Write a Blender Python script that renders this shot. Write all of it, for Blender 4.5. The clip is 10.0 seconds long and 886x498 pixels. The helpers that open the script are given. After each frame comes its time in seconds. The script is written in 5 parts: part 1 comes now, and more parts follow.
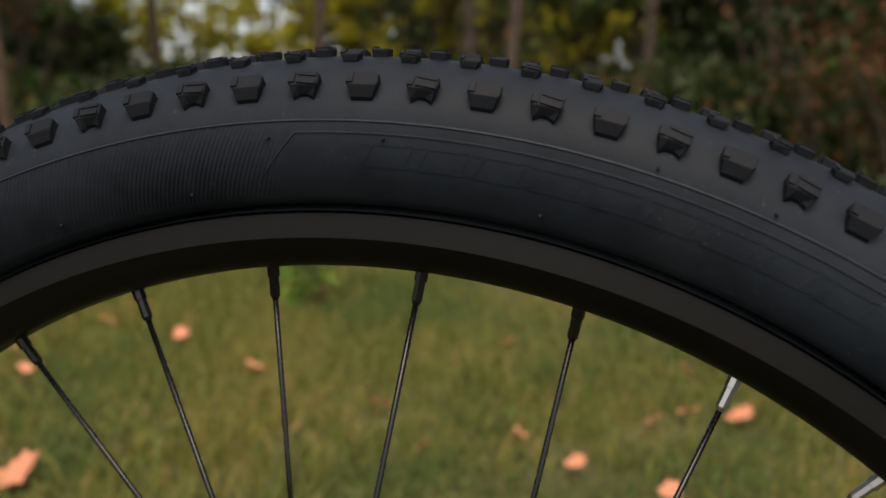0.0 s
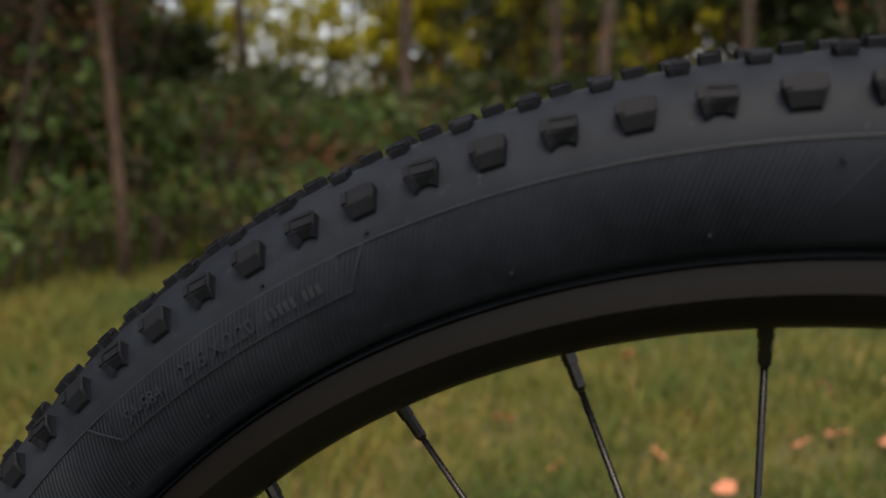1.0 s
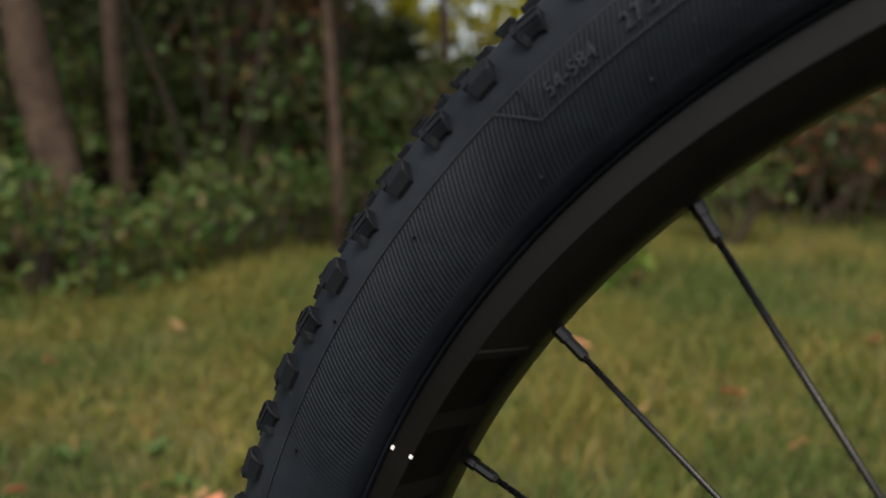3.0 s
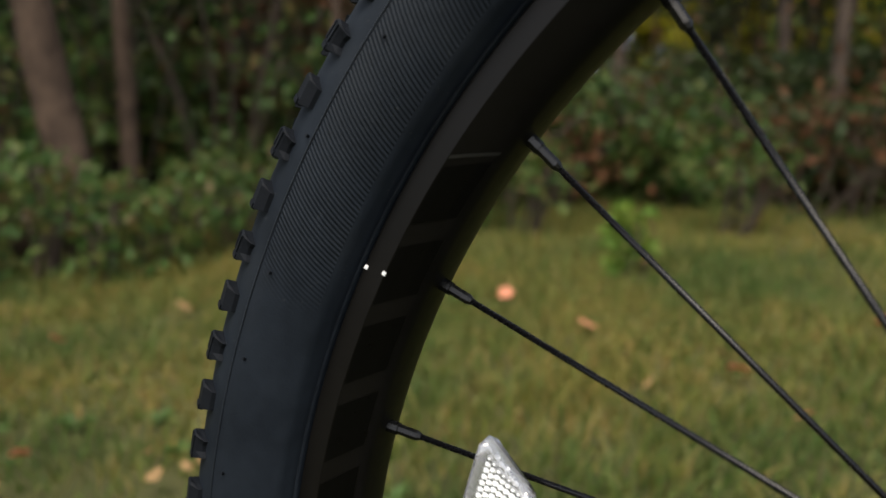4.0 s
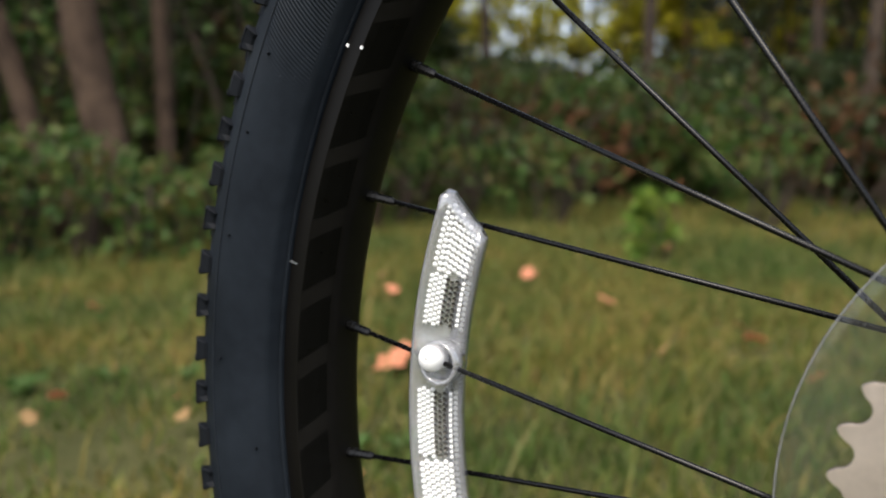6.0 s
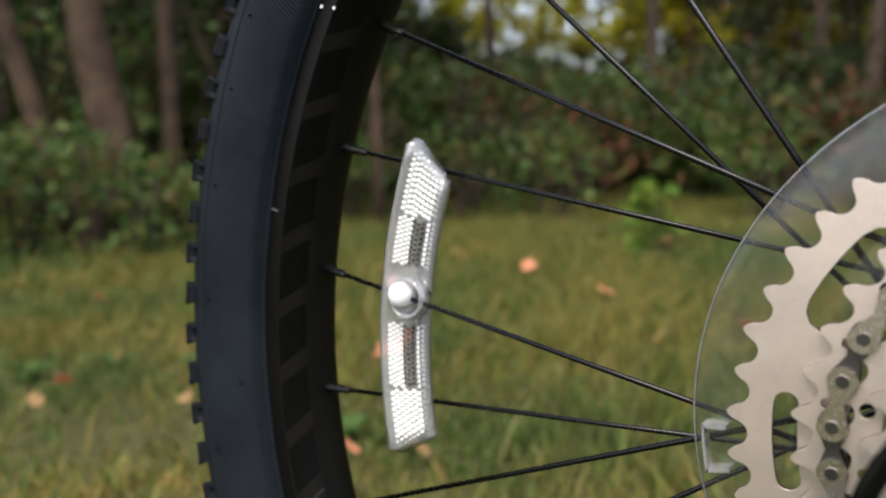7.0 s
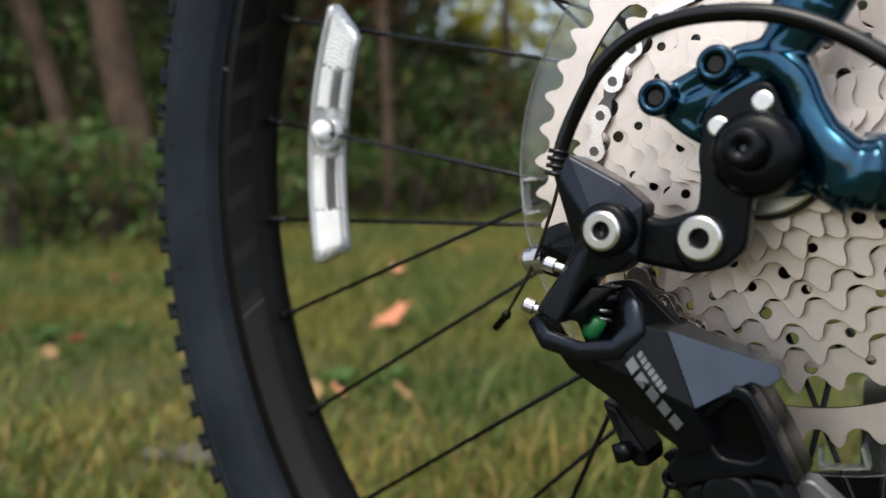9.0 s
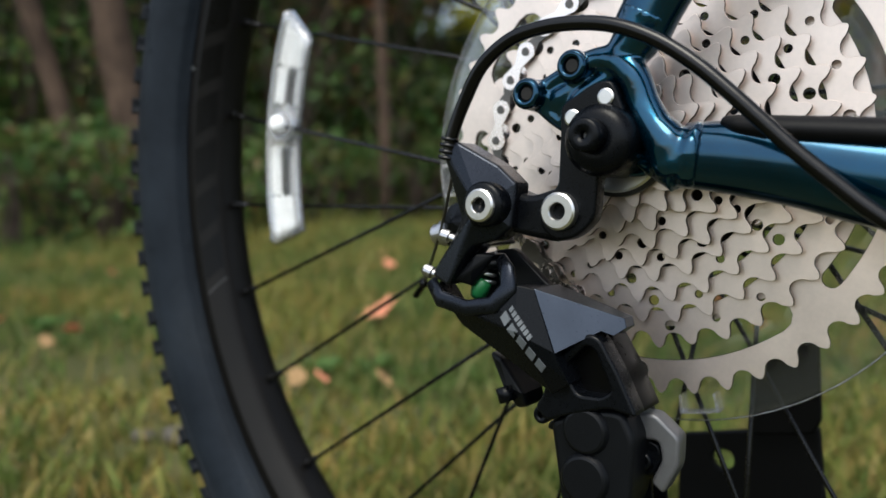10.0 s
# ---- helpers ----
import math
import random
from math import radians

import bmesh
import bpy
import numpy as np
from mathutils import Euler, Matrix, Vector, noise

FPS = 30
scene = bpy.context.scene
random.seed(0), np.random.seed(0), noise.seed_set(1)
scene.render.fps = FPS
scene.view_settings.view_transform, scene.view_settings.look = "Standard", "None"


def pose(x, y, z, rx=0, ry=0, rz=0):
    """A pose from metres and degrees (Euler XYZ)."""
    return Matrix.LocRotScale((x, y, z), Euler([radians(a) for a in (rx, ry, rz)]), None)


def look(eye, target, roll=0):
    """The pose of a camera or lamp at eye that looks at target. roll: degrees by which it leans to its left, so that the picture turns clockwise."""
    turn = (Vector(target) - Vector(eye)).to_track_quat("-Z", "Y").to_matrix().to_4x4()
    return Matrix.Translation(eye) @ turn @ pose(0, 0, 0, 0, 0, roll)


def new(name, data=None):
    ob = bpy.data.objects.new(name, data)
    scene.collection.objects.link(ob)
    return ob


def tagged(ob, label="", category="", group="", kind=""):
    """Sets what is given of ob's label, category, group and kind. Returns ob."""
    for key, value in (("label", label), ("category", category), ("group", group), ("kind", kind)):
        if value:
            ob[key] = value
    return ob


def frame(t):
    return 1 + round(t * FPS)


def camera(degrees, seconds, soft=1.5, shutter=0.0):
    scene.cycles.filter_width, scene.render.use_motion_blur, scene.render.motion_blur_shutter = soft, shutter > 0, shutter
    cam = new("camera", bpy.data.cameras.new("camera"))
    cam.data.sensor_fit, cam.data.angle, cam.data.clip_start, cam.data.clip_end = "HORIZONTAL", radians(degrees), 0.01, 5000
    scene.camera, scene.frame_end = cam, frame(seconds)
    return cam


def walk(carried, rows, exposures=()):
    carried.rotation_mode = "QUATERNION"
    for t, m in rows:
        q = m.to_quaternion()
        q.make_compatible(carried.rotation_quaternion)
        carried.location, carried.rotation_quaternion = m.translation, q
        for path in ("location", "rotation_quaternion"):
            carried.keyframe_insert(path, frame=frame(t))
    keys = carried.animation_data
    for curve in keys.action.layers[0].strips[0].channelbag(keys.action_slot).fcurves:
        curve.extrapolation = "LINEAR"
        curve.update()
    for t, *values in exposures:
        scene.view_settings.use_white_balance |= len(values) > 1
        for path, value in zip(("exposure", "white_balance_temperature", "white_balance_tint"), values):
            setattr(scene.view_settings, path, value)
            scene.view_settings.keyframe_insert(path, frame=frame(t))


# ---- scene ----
cam = camera(57.6, 10.0)
cam.data.dof.use_dof = True
cam.data.dof.focus_distance = 0.270
cam.data.dof.aperture_fstop = 8.0
PATH = [
    (0, (0.08, -0.268, 0.662), (-0.293, 1.683, 0.43), 1.4),
    (0.2, (0.047, -0.272, 0.673), (-0.337, 1.677, 0.439), 1.5),
    (0.5, (0.007, -0.259, 0.678), (-0.385, 1.688, 0.441), 1.4),
    (1, (-0.059, -0.229, 0.665), (-0.598, 1.683, 0.435), 1.1),
    (1.5, (-0.097, -0.211, 0.644), (-0.828, 1.635, 0.404), 1.0),
    (2, (-0.106, -0.21, 0.627), (-0.962, 1.581, 0.383), 0.9),
    (2.5, (-0.12, -0.214, 0.607), (-1.025, 1.553, 0.363), 0.9),
    (3, (-0.134, -0.223, 0.569), (-1.101, 1.511, 0.333), 1.0),
    (3.2, (-0.136, -0.223, 0.554), (-1.109, 1.51, 0.322), 1.0),
    (4.3, (-0.114, -0.222, 0.504), (-1.124, 1.489, 0.277), 1.1),
    (4.5, (-0.111, -0.222, 0.499), (-1.139, 1.479, 0.275), 1.1),
    (5, (-0.095, -0.234, 0.465), (-1.131, 1.464, 0.25), 1.3),
    (5.5, (-0.083, -0.249, 0.444), (-1.131, 1.441, 0.234), 1.5),
    (7, (-0.04, -0.274, 0.414), (-1.112, 1.401, 0.206), 1.2),
    (7.5, (-0.025, -0.285, 0.394), (-1.108, 1.385, 0.194), 1.4),
    (8, (0.002, -0.291, 0.366), (-1.105, 1.367, 0.198), 1.4),
    (8.5, (0.025, -0.306, 0.348), (-1.092, 1.345, 0.182), 1.4),
    (9, (0.055, -0.315, 0.334), (-1.065, 1.334, 0.175), 1.6),
    (9.5, (0.079, -0.325, 0.33), (-1.048, 1.319, 0.168), 1.6),
    (10, (0.108, -0.333, 0.329), (-1.018, 1.313, 0.168), 1.8),
]
walk(cam, [(t, look(eye, target, roll)) for t, eye, target, roll in PATH], [(0.0, 0.93, 7550, 13), (1.0, 0.91, 7600, 15), (2.5, 0.90, 7350, 12), (5.0, 1.03, 6800, 9), (7.5, 1.13, 6800, 11), (10.0, 1.02, 6350, 6)])

# ---- sky and sun ----
world = bpy.data.worlds.new("sky")
scene.world = world
world.use_nodes = True
wn = world.node_tree.nodes
sky = wn.new("ShaderNodeTexSky")
sky.sky_type, sky.sun_disc = "NISHITA", False
sky.sun_elevation, sky.sun_rotation = radians(61), radians(169)
sky.air_density, sky.dust_density = 1.0, 3.0
haze = wn.new("ShaderNodeHueSaturation")
haze.inputs["Saturation"].default_value = 0.6  # thin cloud
world.node_tree.links.new(sky.outputs[0], haze.inputs["Color"])
world.node_tree.links.new(haze.outputs[0], wn["Background"].inputs[0])
wn["Background"].inputs[1].default_value = 0.15
sun_data = bpy.data.lights.new("sun", "SUN")
sun_data.energy, sun_data.angle, sun_data.color = 1.12, radians(30), (1.0, 0.94, 0.81)
sun = new("sun", sun_data)
sun.matrix_world = look((0.93, -4.76, 8.75), (0, 0, 0))

# ---- materials ----
def mat(name, base, rough=0.5, metal=0.0, var=0.15, scale=40.0, bump=0.0, bump_scale=200.0, spec=0.5, tint=None,
        island=False, coat=0.0, trans=0.0, span=(0.45, 0.95)):
    """Principled material with two scales of colour variation and fine relief."""
    m = bpy.data.materials.new(name)
    m.use_nodes = True
    nt = m.node_tree
    n, l = nt.nodes, nt.links
    b = n["Principled BSDF"]
    b.inputs["Roughness"].default_value = rough
    b.inputs["Metallic"].default_value = metal
    b.inputs["Specular IOR Level"].default_value = spec
    b.inputs["Coat Weight"].default_value = coat
    b.inputs["Coat Roughness"].default_value = 0.08
    co = n.new("ShaderNodeTexCoord")
    big, fine = n.new("ShaderNodeTexNoise"), n.new("ShaderNodeTexNoise")
    big.inputs["Scale"].default_value, fine.inputs["Scale"].default_value = scale, scale * 9
    big.inputs["Detail"].default_value = 4
    for t in (big, fine):
        l.new(co.outputs["Object"], t.inputs["Vector"])
    mix = n.new("ShaderNodeMath")
    mix.operation = "MULTIPLY_ADD"
    l.new(fine.outputs[0], mix.inputs[0])
    mix.inputs[1].default_value = 0.4
    l.new(big.outputs[0], mix.inputs[2])
    ramp = n.new("ShaderNodeValToRGB")
    dark = tuple(c * (1 - var) for c in base)
    light = tint or tuple(min(1, c * (1 + var)) for c in base)
    ramp.color_ramp.elements[0].position, ramp.color_ramp.elements[1].position = span
    ramp.color_ramp.elements[0].color, ramp.color_ramp.elements[1].color = (*dark, 1), (*light, 1)
    l.new(mix.outputs[0], ramp.inputs[0])
    col = ramp.outputs[0]
    if island:
        geo, ri = n.new("ShaderNodeNewGeometry"), n.new("ShaderNodeValToRGB")
        els = ri.color_ramp.elements
        els[0].color, els[1].color = (*island[0], 1), (*island[-1], 1)
        for q, c in enumerate(island[1:-1]):
            els.new((q + 1) / (len(island) - 1)).color = (*c, 1)
        l.new(geo.outputs["Random Per Island"], ri.inputs[0])
        mc = n.new("ShaderNodeMixRGB")
        mc.blend_type = "MULTIPLY"
        mc.inputs[0].default_value = 1.0
        l.new(ramp.outputs[0], mc.inputs[1])
        l.new(ri.outputs[0], mc.inputs[2])
        col = mc.outputs[0]
    l.new(col, b.inputs["Base Color"])
    rr = n.new("ShaderNodeMapRange")
    rr.inputs["To Min"].default_value, rr.inputs["To Max"].default_value = max(0.02, rough - 0.08), min(1, rough + 0.1)
    l.new(fine.outputs[0], rr.inputs["Value"])
    l.new(rr.outputs[0], b.inputs["Roughness"])
    if bump:
        bt, bn = n.new("ShaderNodeTexNoise"), n.new("ShaderNodeBump")
        bt.inputs["Scale"].default_value = bump_scale
        bt.inputs["Detail"].default_value = 5
        l.new(co.outputs["Object"], bt.inputs["Vector"])
        l.new(bt.outputs[0], bn.inputs["Height"])
        bn.inputs["Strength"].default_value, bn.inputs["Distance"].default_value = bump, 0.3 / bump_scale
        l.new(bn.outputs[0], b.inputs["Normal"])
    if trans:
        tl, ms = n.new("ShaderNodeBsdfTranslucent"), n.new("ShaderNodeMixShader")
        l.new(col, tl.inputs[0])
        ms.inputs[0].default_value = trans
        l.new(b.outputs[0], ms.inputs[1])
        l.new(tl.outputs[0], ms.inputs[2])
        l.new(ms.outputs[0], n["Material Output"].inputs["Surface"])
    return m


HUB_Z = 0.345
rubber_knob = mat("rubber knobs", (0.0066, 0.0082, 0.0112), 0.6, 0, 0.3, 120, 0.3, 900, 0.12)
moulded = mat("moulded rubber lettering", (0.0105, 0.0140, 0.0205), 0.42, 0, 0.2, 120, 0, 1, 0.35)
rim_black = mat("matt black rim", (0.0041, 0.0037, 0.0034), 0.40, 0, 0.25, 30, 0.08, 1500, 0.15)
decal_black = mat("gloss black decal", (0.0013, 0.0013, 0.0014), 0.30, 0, 0.1, 30, 0, 1, 0.12)
decal_bar = mat("dark grey decal edge", (0.007, 0.007, 0.007), 0.5)
spoke_black = mat("black spoke", (0.003, 0.003, 0.0035), 0.25, 0.0, 0.1, 80, 0, 1, 0.3)
nipple_black = mat("black nipple", (0.02, 0.02, 0.02), 0.25, 0.8)
nipple_silver = mat("silver nipple", (0.42, 0.42, 0.43), 0.3, 1.0)
cog_steel = mat("nickel plated steel", (0.76, 0.655, 0.595), 0.42, 0.9, 0.09, 60, 0.08, 700)
# brownish cut edges, darkened further for the shade between cogs
cog_edge = mat("sheared steel edge with gap shade", (0.09, 0.066, 0.052), 0.5, 0.8, 0.2, 200, 0.2, 1500)
chain_silver = mat("silver chain plate", (0.76, 0.69, 0.67), 0.24, 1.0, 0.08, 90)
chain_dark = mat("dark chain inner plate", (0.10, 0.095, 0.09), 0.35, 0.9, 0.2, 90)
chrome = mat("polished steel bolt", (0.64, 0.63, 0.62), 0.32, 1.0, 0.05, 90)
dark_hole = mat("dark socket", (0.02, 0.018, 0.016), 0.5, 0.5)
dr_black = mat("satin black derailleur", (0.0017, 0.0022, 0.0033), 0.28, 0.0, 0.15, 90, 0.05, 1800, 0.14)
dr_grey = mat("satin dark grey alloy", (0.046, 0.054, 0.070), 0.3, 0.85, 0.12, 90, 0.05, 1800)
dr_plastic = mat("black plastic", (0.0026, 0.0031, 0.0042), 0.40, 0, 0.2, 90, 0.12, 1500, 0.16)
dr_dark = mat("satin near black alloy", (0.017, 0.020, 0.027), 0.28, 0.85, 0.12, 90, 0.05, 1800)
lever_grey = mat("grey lever", (0.11, 0.112, 0.12), 0.38, 0.5, 0.1, 90)
print_grey = mat("pale grey print", (0.10, 0.11, 0.12), 0.5)
green_part = mat("green spring seat", (0.012, 0.12, 0.035), 0.35)
frame_teal = mat("gloss deep teal paint", (0.0007, 0.036, 0.074), 0.16, 0.9, 0.2, 25, 0, 1, 0.3, None, False, 0.55)
frame_cast = mat("gloss deep teal paint over rounded welds", (0.0009, 0.048, 0.094), 0.18, 0.9, 0.25, 25, 0.25, 95, 0.3, None, False, 0.7)
for node in frame_cast.node_tree.nodes:
    if node.type == "TEX_NOISE" and abs(node.inputs["Scale"].default_value - 95) < 1:
        node.inputs["Detail"].default_value = 0.0  # broad soft lumps
pad_black = mat("black stay guard", (0.0035, 0.0035, 0.004), 0.55, 0, 0.2, 70, 0.15, 900, 0.15)
housing_black = mat("black cable housing", (0.0016, 0.0016, 0.002), 0.2, 0, 0.1, 90, 0, 1, 0.28)
white_cap = mat("white plastic cap", (0.88, 0.88, 0.9), 0.6, 0, 0.06, 120, 0, 1, 0.25)
stand_black = mat("black painted stand", (0.003, 0.003, 0.003), 0.6, 0, 0.25, 30, 0.1, 300, 0.1)
stone_grey = mat("pale weathered stone", (0.060, 0.054, 0.044), 0.9, 0, 0.3, 30, 0.6, 120, 0.3, (0.105, 0.094, 0.078))
bark = mat("bark", (0.056, 0.037, 0.027), 0.85, 0, 0.45, 9, 0.9, 30, 0.2, (0.105, 0.070, 0.049))
bark_dark = mat("dark bark", (0.06, 0.045, 0.035), 0.9, 0, 0.4, 9, 0.9, 30, 0.2)
grass_blade = mat("grass blades", (0.84, 1.08, 0.84), 0.6, 0, 0.12, 1.9, 0, 1, 0.25, (1.5, 1.28, 0.98),
                  [(0.052, 0.080, 0.019), (0.088, 0.124, 0.031), (0.138, 0.148, 0.042), (0.20, 0.155, 0.066), (0.070, 0.102, 0.029)], 0, 0.3, (0.58, 0.82))
soil = mat("lawn soil and thatch", (0.050, 0.062, 0.021), 0.95, 0, 0.4, 1.8, 0.8, 60, 0.1, (0.100, 0.094, 0.040))
leaf_dark = mat("deep green leaves", (0.8, 0.8, 0.8), 0.55, 0, 0.3, 0.9, 0, 1, 0.3, (1, 1, 1),
                [(0.024, 0.046, 0.012), (0.036, 0.068, 0.016), (0.058, 0.080, 0.020), (0.046, 0.045, 0.018)], 0, 0.35)
leaf_mid = mat("green understorey leaves", (0.8, 0.8, 0.8), 0.5, 0, 0.3, 0.9, 0, 1, 0.3, (1, 1, 1),
               [(0.047, 0.108, 0.026), (0.084, 0.165, 0.038), (0.135, 0.185, 0.043), (0.165, 0.105, 0.040)], 0, 0.4)
leaf_gold = mat("yellow green leaves", (0.85, 0.85, 0.85), 0.5, 0, 0.3, 0.9, 0, 1, 0.3, (1, 1, 1),
                [(0.32, 0.36, 0.04), (0.60, 0.57, 0.05), (0.78, 0.68, 0.06), (0.24, 0.30, 0.04)], 0, 0.6)
leaf_fresh = mat("fresh bright green leaves", (0.85, 0.85, 0.85), 0.5, 0, 0.3, 0.9, 0, 1, 0.3, (1, 1, 1),
                 [(0.12, 0.24, 0.04), (0.2, 0.33, 0.05), (0.28, 0.36, 0.06)], 0, 0.45)
leaf_rust = mat("rusty brown leaves", (0.8, 0.8, 0.8), 0.7, 0, 0.3, 0.9, 0, 1, 0.2, (1, 1, 1),
                [(0.10, 0.045, 0.02), (0.16, 0.07, 0.03), (0.07, 0.05, 0.025)], 0, 0.3)
fallen_red = mat("red orange fallen leaf", (0.70, 0.22, 0.11), 0.6, 0, 0.2, 30, 0.2, 60, 0.3, (0.85, 0.40, 0.25), False, 0, 0.25)
fallen_tan = mat("tan fallen leaf", (0.36, 0.21, 0.10), 0.6, 0, 0.25, 30, 0.2, 60, 0.3, (0.45, 0.29, 0.13), False, 0, 0.25)


def clear_plastic(name, tint, body, gloss):
    """Clear moulded plastic: mostly see-through, a little milky, glossy at grazing angles."""
    m = bpy.data.materials.new(name)
    m.use_nodes = True
    n, l = m.node_tree.nodes, m.node_tree.links
    n.remove(n["Principled BSDF"])
    tr, df, gl = n.new("ShaderNodeBsdfTransparent"), n.new("ShaderNodeBsdfDiffuse"), n.new("ShaderNodeBsdfGlossy")
    tr.inputs[0].default_value = (*tint, 1)
    df.inputs[0].default_value = (0.82, 0.84, 0.9, 1)
    gl.inputs["Roughness"].default_value = 0.06
    m1, m2, fr, ad = n.new("ShaderNodeMixShader"), n.new("ShaderNodeMixShader"), n.new("ShaderNodeFresnel"), n.new("ShaderNodeMath")
    m1.inputs[0].default_value = body
    l.new(tr.outputs[0], m1.inputs[1])
    l.new(df.outputs[0], m1.inputs[2])
    fr.inputs[0].default_value = 1.49
    ad.operation = "ADD"
    ad.inputs[1].default_value = gloss
    l.new(fr.outputs[0], ad.inputs[0])
    l.new(ad.outputs[0], m2.inputs[0])
    l.new(m1.outputs[0], m2.inputs[1])
    l.new(gl.outputs[0], m2.inputs[2])
    l.new(m2.outputs[0], n["Material Output"].inputs["Surface"])
    return m


disc_clear = clear_plastic("clear protector plastic", (0.95, 0.96, 0.94), 0.018, 0.0)
# milkier than the disc, to put the edge highlight into the colour
edge_clear = clear_plastic("clear plastic edge with pale highlight", (0.95, 0.96, 0.95), 0.16, 0.05)
lens_clear = clear_plastic("clear reflector plastic", (0.95, 0.95, 0.97), 0.27, 0.14)
prism_clear = mat("bright reflector prisms", (0.95, 0.96, 0.97), 0.15, 0.1, 0.04, 200)


def tyre_material():
    """Black rubber with fine slanted ribs moulded into a band of the sidewall."""
    m = mat("tyre rubber", (0.0088, 0.0122, 0.0176), 0.56, 0, 0.35, 22, 0, 1, 0.10, (0.0138, 0.0184, 0.0254))
    n, l = m.node_tree.nodes, m.node_tree.links
    co = n.new("ShaderNodeTexCoord")
    sp = n.new("ShaderNodeSeparateXYZ")
    l.new(co.outputs["Object"], sp.inputs[0])

    def op(kind, a, b=None, c=None):
        q = n.new("ShaderNodeMath")
        q.operation = kind
        for i, v in enumerate((a, b, c)):
            if v is None:
                continue
            if isinstance(v, (int, float)):
                q.inputs[i].default_value = v
            else:
                l.new(v, q.inputs[i])
        return q.outputs[0]
    x, z = sp.outputs["X"], op("SUBTRACT", sp.outputs["Z"], HUB_Z)
    r = op("SQRT", op("ADD", op("MULTIPLY", x, x), op("MULTIPLY", z, z)))
    ang = op("ARCTAN2", z, x)
    rib = op("SINE", op("ADD", op("MULTIPLY", ang, 1250.0), op("MULTIPLY", r, 2000.0)))
    band = op("MULTIPLY", op("GREATER_THAN", r, 0.3035), op("LESS_THAN", r, 0.3262))
    wave = op("COSINE", op("MULTIPLY_ADD", ang, 2.0, radians(-250.0)))
    ease = n.new("ShaderNodeMapRange")
    ease.interpolation_type = "SMOOTHSTEP"
    ease.inputs["From Min"].default_value, ease.inputs["From Max"].default_value = 0.40, 0.60
    l.new(wave, ease.inputs["Value"])
    zone = ease.outputs[0]
    h = op("MULTIPLY", rib, op("MULTIPLY", band, zone))
    nz = n.new("ShaderNodeTexNoise")
    nz.inputs["Scale"].default_value = 900
    l.new(co.outputs["Object"], nz.inputs["Vector"])
    h2 = op("MULTIPLY_ADD", nz.outputs[0], 0.35, h)
    bn = n.new("ShaderNodeBump")
    bn.inputs["Strength"].default_value, bn.inputs["Distance"].default_value = 0.65, 0.0003
    l.new(h2, bn.inputs["Height"])
    l.new(bn.outputs[0], n["Principled BSDF"].inputs["Normal"])
    # specks and smears of dry dust
    grit, smear = n.new("ShaderNodeTexNoise"), n.new("ShaderNodeTexNoise")
    grit.inputs["Scale"].default_value, smear.inputs["Scale"].default_value = 520, 16
    smear.inputs["Detail"].default_value = 6
    for q in (grit, smear):
        l.new(co.outputs["Object"], q.inputs["Vector"])
    specks = op("MULTIPLY", op("GREATER_THAN", grit.outputs[0], 0.70), op("GREATER_THAN", smear.outputs[0], 0.5))
    film = op("MULTIPLY", op("MAXIMUM", op("SUBTRACT", smear.outputs[0], 0.55), 0.0), 1.6)
    dust = n.new("ShaderNodeMixRGB")
    dust.inputs[2].default_value = (0.028, 0.032, 0.036, 1)
    base = n["Principled BSDF"].inputs["Base Color"]
    l.new(base.links[0].from_socket, dust.inputs[1])
    l.new(op("MINIMUM", op("ADD", specks, film), 0.8), dust.inputs[0])
    l.new(dust.outputs[0], base)
    return m


tyre_rubber = tyre_material()


# ---- building helpers ----
def thing(name, place, label, category, group="", kind=""):
    e = new(name)
    e.empty_display_size = 0.05
    e.location = place
    return tagged(e, label, category, group, kind)


def adopt(ob, parent):
    ob.parent = parent
    if parent.type == "EMPTY":
        ob.matrix_parent_inverse = Matrix.Translation(-Vector(parent.location))
    return ob


def part(name, bm, material, parent, label="", smooth=False):
    """Links a bmesh (in world metres) or a mesh as one object under parent."""
    if isinstance(bm, bpy.types.Mesh):
        me = bm
        me.name = name
    else:
        me = bpy.data.meshes.new(name)
        bmesh.ops.recalc_face_normals(bm, faces=bm.faces)
        bm.to_mesh(me)
        bm.free()
    if not me.materials:
        me.materials.append(material)
    if smooth:
        me.polygons.foreach_set("use_smooth", [True] * len(me.polygons))
    ob = new(name, me)
    if parent:
        adopt(ob, parent)
    return tagged(ob, label)


def soften(ob, width, seg=2, angle=35):
    b = ob.modifiers.new("soft edges", "BEVEL")
    b.width, b.segments, b.limit_method, b.angle_limit = width, seg, "ANGLE", radians(angle)
    return ob


def polar(r, deg, y):
    a = radians(deg)
    return Vector((r * math.cos(a), y, HUB_Z + r * math.sin(a)))


def lathe(profile, n=192, closed=True, z0=HUB_Z, x0=0.0):
    """Rings round the wheel's axle: profile of (radius, y)."""
    bm = bmesh.new()
    k = len(profile)
    loops = []
    for i in range(n):
        a = 2 * math.pi * i / n
        loops.append([bm.verts.new((x0 + r * math.cos(a), y, z0 + r * math.sin(a))) for r, y in profile])
    for i in range(n):
        p, q = loops[i], loops[(i + 1) % n]
        for j in range(k if closed else k - 1):
            bm.faces.new((p[j], p[(j + 1) % k], q[(j + 1) % k], q[j]))
    return bm


TO_WHEEL = Matrix(((1, 0, 0, 0), (0, 0, -1, 0), (0, 1, 0, HUB_Z), (0, 0, 0, 1)))


